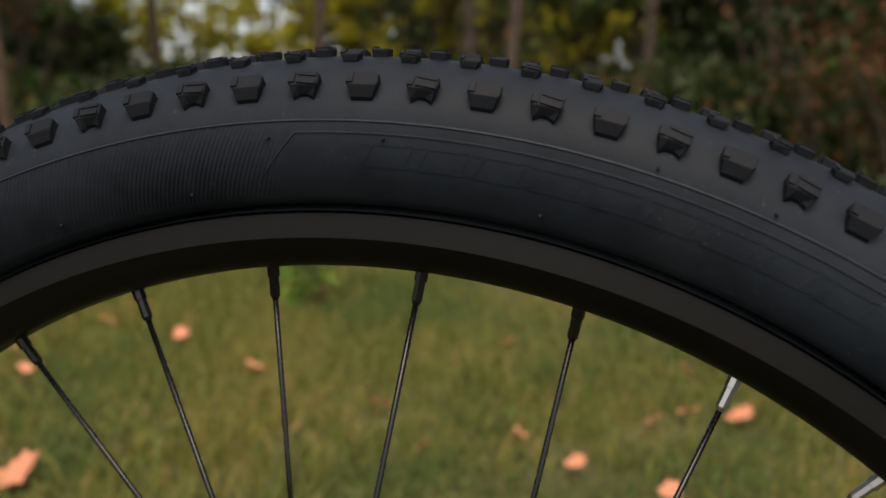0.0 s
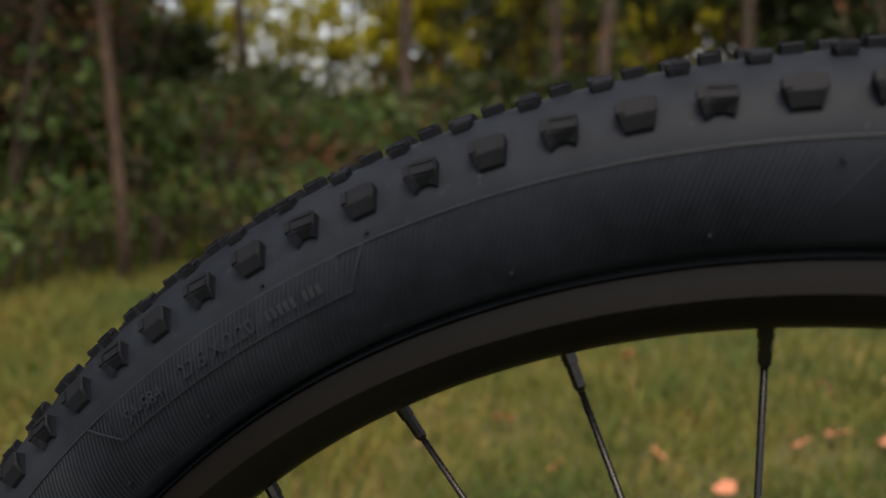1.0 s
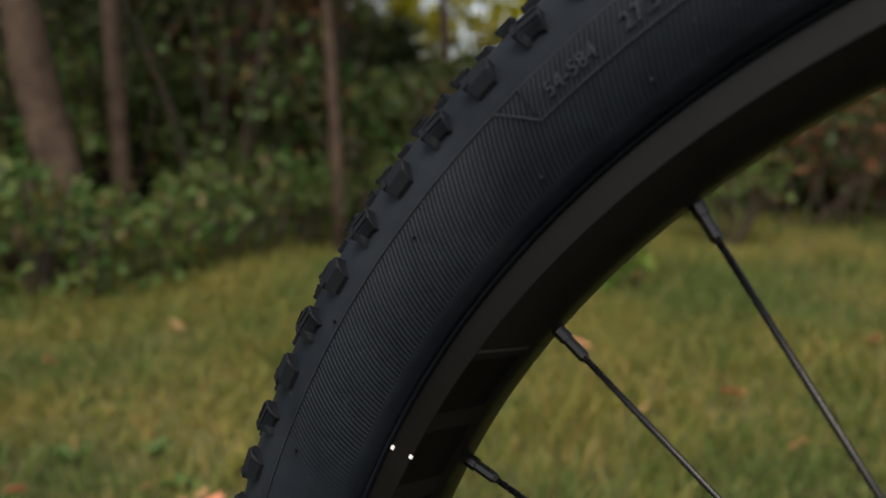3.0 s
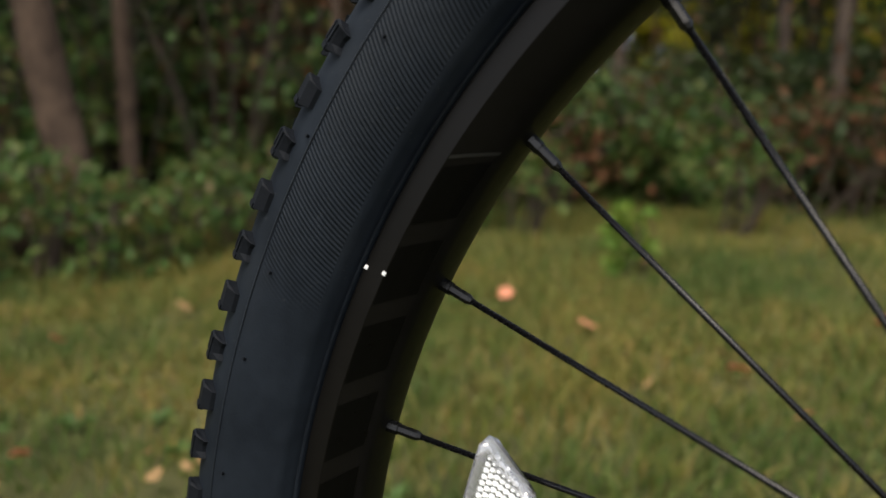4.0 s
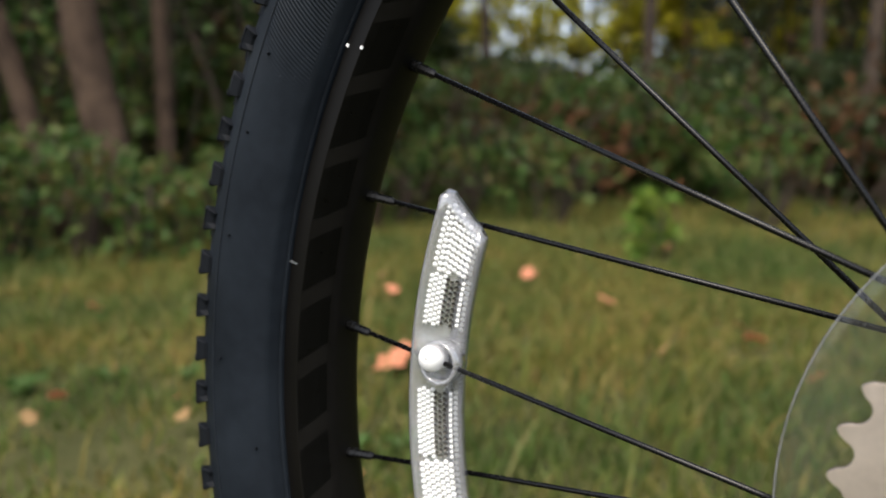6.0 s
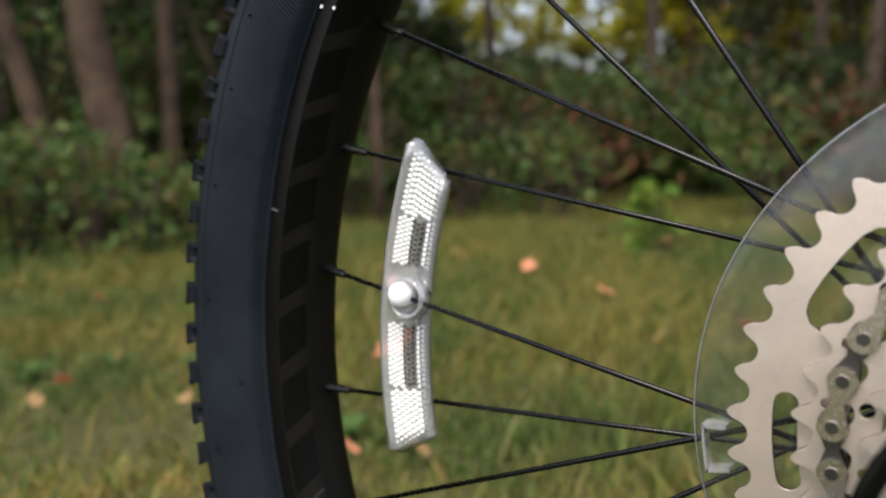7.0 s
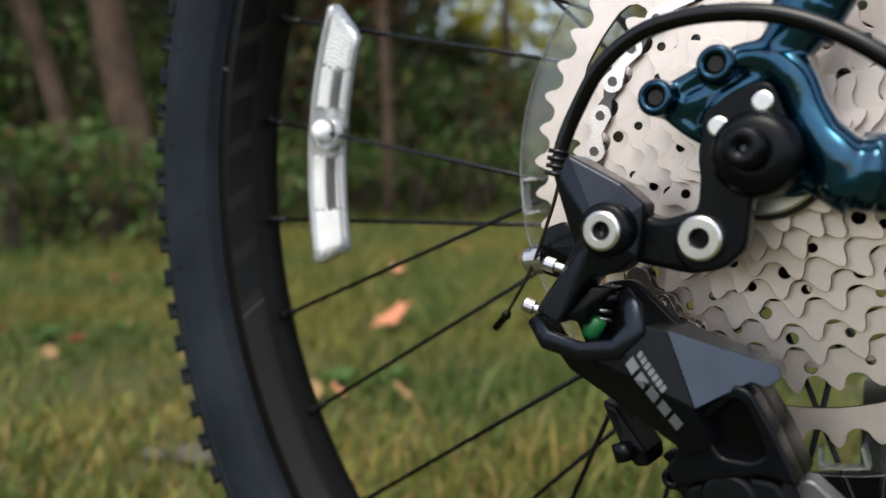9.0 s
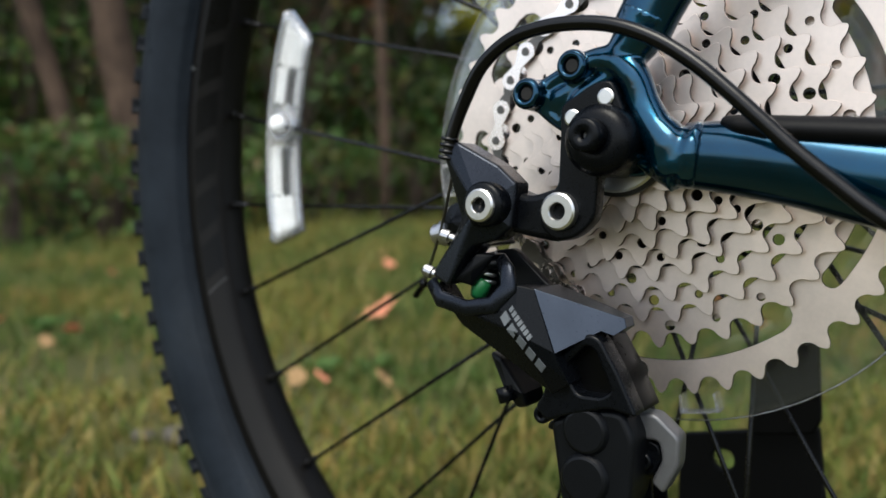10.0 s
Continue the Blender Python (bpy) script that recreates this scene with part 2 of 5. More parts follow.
def plate_mesh(name, loops, y_front, y_back, bevel, material, ccw_res=1):
    """A flat plate with holes, cut from outlines in millimetres round the axle (x ahead, z up)."""
    cu = bpy.data.curves.new(name, "CURVE")
    cu.dimensions, cu.fill_mode = "2D", "BOTH"
    for loop in loops:
        s = cu.splines.new("POLY")
        s.points.add(len(loop) - 1)
        for p, (x, z) in zip(s.points, loop):
            p.co = (x / 1000, z / 1000, 0, 1)
        s.use_cyclic_u = True
    half = (y_back - y_front) / 2
    cu.bevel_depth = bevel
    cu.bevel_resolution = ccw_res
    cu.offset = -bevel
    cu.extrude = max(half - bevel, 0.0001)
    ob = bpy.data.objects.new(name, cu)
    me = bpy.data.meshes.new_from_object(ob)
    bpy.data.objects.remove(ob)
    bpy.data.curves.remove(cu)
    me.transform(Matrix.Translation((0, (y_front + y_back) / 2, 0)) @ TO_WHEEL)
    me.materials.clear()
    me.materials.append(material)
    return me


def rounded(points, r=2.0, n=4):
    """Rounds the corners of an outline."""
    out = []
    k = len(points)
    for i in range(k):
        p, c, q = Vector(points[i - 1]), Vector(points[i]), Vector(points[(i + 1) % k])
        a, b = (p - c), (q - c)
        ra, rb = min(r, a.length * 0.45), min(r, b.length * 0.45)
        s, e = c + a.normalized() * ra, c + b.normalized() * rb
        for j in range(n + 1):
            t = j / n
            v = s * (1 - t) ** 2 + c * 2 * t * (1 - t) + e * t * t
            out.append((v.x, v.y))
    return out


def circle(x, z, r, n=20):
    return [(x + r * math.cos(2 * math.pi * i / n), z + r * math.sin(2 * math.pi * i / n)) for i in range(n)]


def rod(points, radius, seg=10, radii=None, flat=None):
    """A tube along points, with capped ends; flat squashes it sideways (a, b factors)."""
    bm = bmesh.new()
    pts = [Vector(p) for p in points]
    loops = []
    up = Vector((0, 1, 0))
    for i, p in enumerate(pts):
        d = (pts[min(i + 1, len(pts) - 1)] - pts[max(i - 1, 0)]).normalized()
        u = up - d * up.dot(d)
        if u.length < 0.05:
            u = Vector((1, 0, 0)) - d * d.x
        u.normalize()
        v = d.cross(u)
        rr = radii[i] if radii else radius
        fa, fb = flat or (1, 1)
        loops.append([bm.verts.new(p + u * (rr * fa * math.cos(2 * math.pi * j / seg)) + v * (rr * fb * math.sin(2 * math.pi * j / seg))) for j in range(seg)])
    for a, b in zip(loops, loops[1:]):
        for j in range(seg):
            bm.faces.new((a[j], a[(j + 1) % seg], b[(j + 1) % seg], b[j]))
    bm.faces.new(loops[0][::-1])
    bm.faces.new(loops[-1])
    return bm


def curve_points(points, n=8):
    """A smooth line through points."""
    P = [Vector(p) for p in points]
    out = []
    for i in range(len(P) - 1):
        a, b, c, d = P[max(i - 1, 0)], P[i], P[i + 1], P[min(i + 2, len(P) - 1)]
        for j in range(n):
            t = j / n
            out.append(0.5 * (2 * b + (c - a) * t + (2 * a - 5 * b + 4 * c - d) * t * t + (3 * b - a - 3 * c + d) * t ** 3))
    out.append(P[-1])
    return out


def facets(front, y_back):
    """A solid with a faceted front: (x mm, z mm, y m) points round the outline, the last one the middle ridge point."""
    bm = bmesh.new()
    *rim, mid = front
    f = [bm.verts.new((x / 1000, y, HUB_Z + z / 1000)) for x, z, y in rim]
    b = [bm.verts.new((x / 1000, y_back, HUB_Z + z / 1000)) for x, z, y in rim]
    m = bm.verts.new((mid[0] / 1000, mid[2], HUB_Z + mid[1] / 1000))
    k = len(rim)
    for i in range(k):
        j = (i + 1) % k
        bm.faces.new((f[i], f[j], m))
        bm.faces.new((f[i], b[i], b[j], f[j]))
    bm.faces.new(b)
    return bm


def drum(x, z, y0, y1, r, n=28, edge=0.0006, hole=0.0):
    """A turned boss on an axis along y at (x, z) mm."""
    s = 1 if y1 > y0 else -1
    prof = [(hole, y0), (r - edge, y0), (r, y0 + s * edge), (r, y1)]
    if hole:
        prof += [(hole, y1)]
    else:
        prof = [(0.00001, y0)] + prof[1:] + [(0.00001, y1)]
    return lathe(prof, n, True, HUB_Z + z / 1000, x / 1000)


# ---- the ground ----
def ground_z(x, y):
    return -0.008 - 0.036 * np.clip((y - 0.1) / 0.7, 0, 1) + 0.07 * np.clip(y, -6, 16) + 0.012 * np.sin(1.7 * x + 0.6) * np.sin(1.3 * y) * np.clip((y - 0.3) / 2, 0, 1)


def ground():
    ax = np.concatenate([np.linspace(-400, -9, 12), np.linspace(-8, 6, 90), np.linspace(7, 400, 12)])
    ay = np.concatenate([np.linspace(-400, -4, 10), np.linspace(-3, 9, 90), np.linspace(10, 20, 8), np.linspace(30, 500, 10)])
    X, Y = np.meshgrid(ax, ay)
    V = np.stack([X, Y, ground_z(X, Y)], -1).reshape(-1, 3)
    w = len(ax)
    F = [(j * w + i, j * w + i + 1, (j + 1) * w + i + 1, (j + 1) * w + i) for j in range(len(ay) - 1) for i in range(w - 1)]
    me = bpy.data.meshes.new("ground")
    me.from_pydata(V.tolist(), [], F)
    me.materials.append(soil)
    tagged(new("ground", me), "rough shaded lawn sloping up to the wood", "lawn", "", "structure")


def quads_mesh(name, V, F, material):
    me = bpy.data.meshes.new(name)
    me.from_pydata(V.reshape(-1, 3).tolist(), [], F)
    me.materials.append(material)
    return me


rng = random.Random(3)
LEAF_SPOTS = [(-1.41, 1.97, 26), (-1.12, 1.89, 24), (-0.79, 1.67, 22), (-0.39, 1.47, 24), (-0.15, 2.0, 22), (0.06, 1.25, 20), (0.22, 1.49, 20),
         (0.30, 1.56, 24), (0.41, 1.56, 30), (-0.96, 1.0, 46), (-0.53, 1.31, 18), (0.23, 1.17, 20), (-1.35, 1.52, 20), (-1.85, 1.34, 22), (-2.85, 1.34, 30)]
LEAF_SPOTS += [(-3.2 + 4.4 * rng.random(), 0.9 + 2.2 * rng.random(), 10 + 8 * rng.random()) for _ in range(26)]
LEAF_SPOTS += [(-1.5 + 0.9 * rng.random(), 0.38 + 0.4 * rng.random(), 9 + 7 * rng.random()) for _ in range(14)]


def grass():
    rng = np.random.default_rng(4)
    n = 260000
    d = 0.35 + 5.4 * rng.random(n) ** 1.25
    a = np.radians(-23 + 118 * (rng.random(n) - 0.5))
    wide = rng.random(n) < 0.16
    a[wide] += rng.normal(size=wide.sum()) * 0.75
    # a thicker sward towards the wood's edge
    far = rng.random(n) < 0.3
    d[far], a[far] = 1.9 + 2.9 * rng.random(far.sum()), np.radians(-72 + 62 * rng.random(far.sum()))
    x, y = 0.02 + d * np.sin(a), -0.15 + d * np.cos(a)
    keep = (y > 0.12) | (x < -0.6) | (np.hypot(x, y) > 0.7)
    # bare patches; thinning towards the bicycle shows dark soil in place of shade
    worn = np.sin(x * 5.3 + 0.7) * np.sin(y * 6.1 + x * 2.0) + 0.5 * np.sin(x * 13.0 - y * 9.0)
    keep &= rng.random(n) < np.clip(0.30 + 0.55 * np.clip((y - 0.5) / 1.1, 0, 1) - 0.22 * worn * (y < 1.5), 0.1, 1)
    x, y = x[keep], y[keep]
    n = len(x)
    patch = np.sin(x * 3.1 + 1) * np.sin(y * 4.3) + 0.6 * np.sin(x * 7.7 + y * 5.1)
    h = (0.022 + 0.03 * rng.random(n) ** 1.5) * (1 + 0.3 * patch)
    tall = rng.random(n) < 0.05
    h[tall] *= 1.6 + 1.0 * rng.random(tall.sum())
    for sx, sy, s in LEAF_SPOTS[:15]:
        h[(x - sx) ** 2 + (y + 0.03 - sy) ** 2 < 0.07 ** 2] *= 0.45
    w = 0.0016 + 0.0022 * rng.random(n)
    t = rng.random(n) * 2 * np.pi
    lean = h[:, None] * (0.2 + 0.7 * rng.random(n))[:, None] * np.stack([np.cos(t * 3.3), np.sin(t * 3.3)], -1)
    side = np.stack([np.cos(t), np.sin(t)], -1) * w[:, None]
    z = ground_z(x, y) - 0.004
    base = np.stack([x, y], -1)
    V = np.zeros((n, 5, 3))
    V[:, 0, :2], V[:, 0, 2] = base - side, z
    V[:, 1, :2], V[:, 1, 2] = base + side, z
    V[:, 2, :2], V[:, 2, 2] = base + side * 0.8 + lean * 0.35, z + h * 0.6
    V[:, 3, :2], V[:, 3, 2] = base - side * 0.8 + lean * 0.35, z + h * 0.6
    V[:, 4, :2], V[:, 4, 2] = base + lean, z + h
    F = []
    for i in range(0, n * 5, 5):
        F.append((i, i + 1, i + 2, i + 3))
        F.append((i + 3, i + 2, i + 4))
    tagged(new("grass", quads_mesh("grass", V, F, grass_blade)), "short mixed green and straw coloured lawn grass", "grass", "", "stuff")


def leaf_cloud(rng, centres, radii, per, size, flat=0.75):
    """Vertices and faces of many small folded leaves in soft clumps."""
    C = np.repeat(np.asarray(centres, float), per, 0)
    R = np.repeat(np.asarray(radii, float), per)
    n = len(C)
    d = rng.normal(size=(n, 3))
    d /= np.linalg.norm(d, axis=1)[:, None]
    d[:, 2] *= flat
    P = C + d * (R * rng.random(n) ** 0.45)[:, None]
    u = rng.normal(size=(n, 3))
    u[:, 2] -= 0.4
    u /= np.linalg.norm(u, axis=1)[:, None]
    v = np.cross(u, rng.normal(size=(n, 3)))
    v /= np.linalg.norm(v, axis=1)[:, None]
    nn = np.cross(u, v)
    s = (size * (0.6 + 0.8 * rng.random(n)))[:, None]
    V = np.stack([P - u * s, P + v * s * 0.55 + nn * s * 0.15, P + u * s, P - v * s * 0.55 + nn * s * 0.15], 1)
    F = [f for i in range(0, n * 4, 4) for f in ((i, i + 1, i + 2), (i, i + 2, i + 3))]
    return V, F


def tree(x, y, az, radius, height, lean, crown, material, seed, label, bark_mat=None, low=1.9, limbs=7, per=170, size=0.055):
    rng = np.random.default_rng(seed)
    z = float(ground_z(np.array(x), np.array(y)))
    t = thing("tree", (x, y, z), label, "tree", "trees at the edge of the wood")
    ca, sa = math.cos(radians(az)), math.sin(radians(az))
    pts = [(x + lean * h * ca + 0.03 * math.sin(h * 2.1 + seed), y - lean * h * sa + 0.03 * math.sin(h * 1.7 + seed * 2), z - 0.1 + h) for h in np.linspace(0, height, 14)]
    rad = [radius * (1.25 if i == 0 else 1) * (1 - 0.72 * i / 13) for i in range(14)]
    part("trunk", rod(pts, radius, 12, rad), bark_mat or bark, t, "", True)
    ends = []
    for q in range(limbs):
        h = low + (height - low) * (q + 0.5) / limbs
        f = h / height * 13
        p0 = Vector(pts[int(f)])
        a = rng.random() * 2 * math.pi
        ln = crown * (0.6 + 0.5 * rng.random())
        tip = p0 + Vector((math.cos(a) * ln, math.sin(a) * ln, 0.35 * ln * (rng.random() - 0.2)))
        mid = (p0 + tip) / 2 + Vector((0, 0, 0.1 * ln))
        part("limb", rod(curve_points([p0, mid, tip], 4), 0.02, 6, None), bark_mat or bark, t, "", True)
        ends += [mid, tip, p0 + (tip - p0) * 0.75]
    V, F = leaf_cloud(rng, [tuple(e) for e in ends], [crown * 0.5] * len(ends), per, size)
    part("crown", quads_mesh("crown", V, F, material), material, t)


def shrub(x, y, w, h, material, seed, label, per=150, size=0.04, base=0.0, clump=0.32, more=14):
    rng = np.random.default_rng(seed)
    z = float(ground_z(np.array(x), np.array(y)))
    t = thing("shrub", (x, y, z), label, "shrub", "undergrowth of the wood")
    tips = []
    for q in range(7):
        a, e = rng.random() * 2 * math.pi, 0.45 + 0.55 * rng.random()
        tip = Vector((x + math.cos(a) * w * 0.6 * rng.random(), y + math.sin(a) * w * 0.45 * rng.random(), z + base + (h - base) * e))
        tips.append(tip)
        part("stem", rod(curve_points([Vector((x + 0.05 * math.cos(a), y + 0.05 * math.sin(a), z - 0.05)), (Vector((x, y, z)) + tip) / 2 + Vector((0.05, 0, 0.05)), tip], 3), 0.008 if w > 0.2 else 0.002, 5), bark_dark, t, "", True)
    cs = [tuple(p) for p in tips] + [(x + w * 0.55 * (rng.random() * 2 - 1), y + w * 0.35 * (rng.random() * 2 - 1), z + base + (h - base) * (0.1 + 0.9 * rng.random())) for _ in range(more)]
    V, F = leaf_cloud(rng, cs, [w * clump] * len(cs), per, size)
    part("foliage", quads_mesh("foliage", V, F, material), material, t)


def from_eye(az, d):
    """Plan position at a bearing (degrees from straight ahead) and distance from the bicycle."""
    return 0.0 + d * math.sin(radians(az)), -0.25 + d * math.cos(radians(az))


def woods():
    slim = "slender grey brown trunk at the edge of the lawn"
    for az, d, r, lean, seed, sm in ((-38.6, 3.5, 0.027, 0.0, 1, 0), (-53.7, 3.45, 0.085, -0.18, 2, 0), (-57.2, 3.6, 0.05, -0.30, 3, 0),
                                     (-51.6, 3.7, 0.04, -0.03, 4, 0), (3.4, 6.0, 0.055, 0.0, 5, 1), (12.5, 6.6, 0.06, 0.03, 6, 1),
                                     (-8.6, 6.8, 0.06, 0.0, 7, 1), (-18.8, 6.4, 0.06, 0.0, 8, 1), (-5.5, 5.2, 0.05, 0.02, 9, 1), (20.0, 6.2, 0.08, 0, 10, 1),
                                     (-45.0, 6.5, 0.08, 0.02, 11, 1), (-66.0, 6.0, 0.09, 0.0, 12, 1), (-30.0, 8.0, 0.06, 0, 13, 1), (28, 6.5, 0.1, 0, 14, 1)):
        x, y = from_eye(az, d)
        gold = -48 < az < 8 and d > 3.6
        tree(x, y, az, r, 5.2, lean, 1.25, leaf_dark if az < -30 or az > 8 else leaf_mid, seed,
             "dark trunk with leafy crown inside the wood" if sm else slim, bark_dark if sm else bark, 3.6 if gold else (2.6 if d < 4 else 2.4), 6, 28 if gold else (48 if d < 4 else 120))
    k = 20
    rng = np.random.default_rng(9)
    # low dark undergrowth along the wood's edge
    for az in range(-80, 34, 5):
        d = 4.7 + 0.7 * rng.random()
        x, y = from_eye(az + 2 * rng.random(), d)
        k += 1
        m = leaf_mid if rng.random() < (0.4 if az < -42 else 0.25) else (leaf_rust if rng.random() < 0.25 else leaf_dark)
        open_sky = -40 < az < 9
        shrub(x, y, 0.9, (0.3 if open_sky else 0.65) + 0.3 * rng.random(), m, k, "dense low undergrowth at the edge of the wood")
    # tall dark thickets, open towards the sky gap
    for az in list(range(-84, -42, 5)) + list(range(10, 36, 5)):
        x, y = from_eye(az + 2 * rng.random(), 6.4 + 0.8 * rng.random())
        k += 1
        shrub(x, y, 1.3, 2.6, leaf_dark, k, "tall dark green thicket in the wood", 260, 0.055)
        x, y = from_eye(az + 2.5, 8.6)
        k += 1
        shrub(x, y, 1.8, 3.6, leaf_dark, k, "tall dark green thicket in the wood", 260, 0.08)
    for az in range(-41, 8, 4):
        x, y = from_eye(az + 2 * rng.random(), 6.0 + 1.0 * rng.random())
        k += 1
        shrub(x, y, 0.9, 0.5 + 0.35 * rng.random(), leaf_dark, k, "dense dark green thicket in the wood", 200, 0.05)
    # sunlit yellow green foliage deeper in, in small separate sprays
    for az in list(range(-34, -6, 2)) + list(range(-20, -8, 2)) + list(range(-6, 24, 4)):
        x, y = from_eye(az + 2 * rng.random(), 9.0 + 1.5 * rng.random())
        k += 1
        shrub(x, y, 0.9, 2.7, leaf_gold, k, "sunlit yellow green saplings deep in the wood", 34 if -34 < az < -21 else 60, 0.05, 0.15, 0.2, 10)
    # darker green foliage between and before them
    for az in range(-42, 24, 2):
        x, y = from_eye(az + 2 * rng.random(), 7.4 + 1.2 * rng.random())
        k += 1
        gap = -35 < az < -15
        shrub(x, y, 0.9, 0.6 if gap else 2.5, leaf_dark if rng.random() < 0.6 else leaf_mid, k, "green saplings in the shade of the wood", 34, 0.05, 0.2, 0.2, 7)
    for az in range(-90, 46, 4):
        x, y = from_eye(az, 12.5)
        k += 1
        gap = -36 < az < -16
        shrub(x, y, 1.7 if gap else 2.2, 0.5 if gap else 4.2, leaf_dark if gap or az % 3 else leaf_gold, k, "far dark green edge of the wood", 60 if gap else 150, 0.085 if gap else 0.12, 0.0, 0.3, 10 if gap else 14)
    # a screen of leaves with small gaps where the sky shows
    holes = [(-26.5 + 2.4 * rng.normal(), 11.0 + 1.5 * rng.normal(), 0.26 + 0.30 * rng.random()) for _ in range(34)]
    for m, n, words in ((leaf_dark, 1900, "tall green saplings with sky between their leaves"), (leaf_gold, 3600, "tall yellow green saplings with sky between their leaves")):
        x, y = from_eye(-26 + 3 * rng.random(), 11.0)
        z = float(ground_z(np.array(x), np.array(y)))
        t = thing("shrub", (x, y, z), words, "shrub", "undergrowth of the wood")
        az, el, d = -26.5 + 14 * (rng.random(n) - 0.5), 4.0 + 11 * rng.random(n), 10.6 + 0.9 * rng.random(n)
        keep = np.ones(n, bool)
        for ha, he, hr in holes:
            keep &= np.hypot(az - ha, el - he) > hr + 0.12
        az, el, d = np.radians(az[keep]), np.radians(el[keep]), d[keep]
        spots = np.stack([d * np.sin(az), -0.25 + d * np.cos(az), 0.5 + d * np.tan(el)], -1)
        V, F = leaf_cloud(rng, spots, [0.02] * len(spots), 1, 0.05)
        part("foliage", quads_mesh("foliage", V, F, m), m, t)
        for q in range(6):
            tip = Vector(spots[q * 7])
            part("stem", rod(curve_points([Vector((x, y, z - 0.05)), (Vector((x, y, z)) + tip) / 2 + Vector((0.05, 0, 0.1)), tip], 3), 0.008, 5), bark_dark, t, "", True)
    # loose mixed branches in front of the thickets
    for az in range(-82, 34, 3):
        x, y = from_eye(az + 3 * rng.random(), 4.0 + 1.2 * rng.random())
        k += 1
        low = -40 < az < 9
        m = rng.choice(5, p=(0.34, 0.46, 0.04, 0.02, 0.14)) if az < -40 else rng.choice((1, 1, 1, 4, 0))
        shrub(x, y, 0.8 + 0.5 * rng.random(), (0.45 if low else 1.5) + 0.4 * rng.random(), (leaf_mid, leaf_dark, leaf_fresh, leaf_gold, leaf_rust)[m], k,
              ("loose green branches in the wood", "loose dark green branches in the wood", "fresh green twigs in the wood", "yellowing twigs in the wood", "dry rusty twigs in the wood")[m], 12 if low else 20, 0.032, 0.1)
    # small bright plants at the edge
    for az, d, h in ((-57.5, 3.1, 0.42), (-54, 3.0, 0.35), (-61, 3.3, 0.45), (-48.5, 3.3, 0.3), (-19.0, 2.75, 0.24), (-43, 3.6, 0.4), (-46, 3.5, 0.35), (-51, 3.2, 0.3), (-63, 3.1, 0.4), (-66, 3.4, 0.5), (-40.5, 3.7, 0.35), (-36, 3.8, 0.35), (-32, 3.7, 0.4), (-26, 3.6, 0.38), (-12, 3.7, 0.4)):
        x, y = from_eye(az, d)
        k += 1
        shrub(x, y, 0.13 if d < 3 else 0.4, h, leaf_fresh if d < 3 else leaf_mid, k, "fresh green saplings by the lawn edge", 8 if d < 3 else 13, 0.024)


def fallen_leaves():
    bm = bmesh.new()
    out = []
    for i in range(20):
        a = 2 * math.pi * i / 20
        r = (1.0, 0.78, 0.92, 0.7)[i % 4] * (0.75 if i in (9, 10, 11) else 1)
        out.append(bm.verts.new((r * math.cos(a), r * math.sin(a), 0.25 * r * r * abs(math.sin(a * 1.5)))))
    c = bm.verts.new((0, 0, 0.06))
    for i in range(20):
        bm.faces.new((out[i], out[(i + 1) % 20], c))
    ext = bmesh.ops.extrude_face_region(bm, geom=bm.faces[:])
    for v in ext["geom"]:
        if isinstance(v, bmesh.types.BMVert):
            v.co.z += 0.03
    bmesh.ops.recalc_face_normals(bm, faces=bm.faces)
    meshes = []
    for m in (fallen_red, fallen_tan):
        me = bpy.data.meshes.new("fallen_leaf")
        bm.to_mesh(me)
        me.materials.append(m)
        meshes.append(me)
    rng = random.Random(3)
    for i, (x, y, s) in enumerate(LEAF_SPOTS):
        z = float(ground_z(np.array(x), np.array(y)))
        red = i < 15 and i not in (10, 13) or rng.random() < 0.4
        ob = new("fallen_leaf", meshes[0 if red else 1])
        ob.matrix_world = Matrix.Translation((x, y, z + 0.034)) @ pose(0, 0, 0, 20 + 25 * rng.random(), 20 * rng.random() - 10, 360 * rng.random()) @ Matrix.Diagonal((s / 850, s / 850, s / 850, 1))
        tagged(ob, "curled red orange fallen leaf lying on grass" if red else "small tan fallen leaf lying on grass", "leaf", "leaves fallen on the lawn")


def weeds():
    rng = random.Random(8)
    for i in range(9):
        x, y = -1.45 + 0.75 * rng.random(), 0.42 + 0.35 * rng.random()
        z = float(ground_z(np.array(x), np.array(y)))
        w = thing("weed", (x, y, z), "broad leaved green weed growing in the lawn", "weed", "weeds in the lawn")
        for q in range(7):
            a, ln = rng.random() * 6.28, 0.02 + 0.02 * rng.random()
            d = Vector((math.cos(a), math.sin(a), 0))
            sd = Vector((-d.y, d.x, 0)) * ln * 0.28
            p = Vector((x, y, z))
            bm = bmesh.new()
            line = [(0, 0.1, 0.0), (0.35, 1, 0.55), (0.7, 0.9, 0.75), (1, 0.05, 0.6)]
            rows = [(bm.verts.new(p + d * ln * u - sd * k + Vector((0, 0, ln * h + 0.004))), bm.verts.new(p + d * ln * u + Vector((0, 0, ln * h - 0.002))), bm.verts.new(p + d * ln * u + sd * k + Vector((0, 0, ln * h + 0.004)))) for u, k, h in line]
            for r0, r1 in zip(rows, rows[1:]):
                bm.faces.new((r0[0], r0[1], r1[1], r1[0]))
                bm.faces.new((r0[1], r0[2], r1[2], r1[1]))
            part("leaf", bm, leaf_mid, w, "", True)


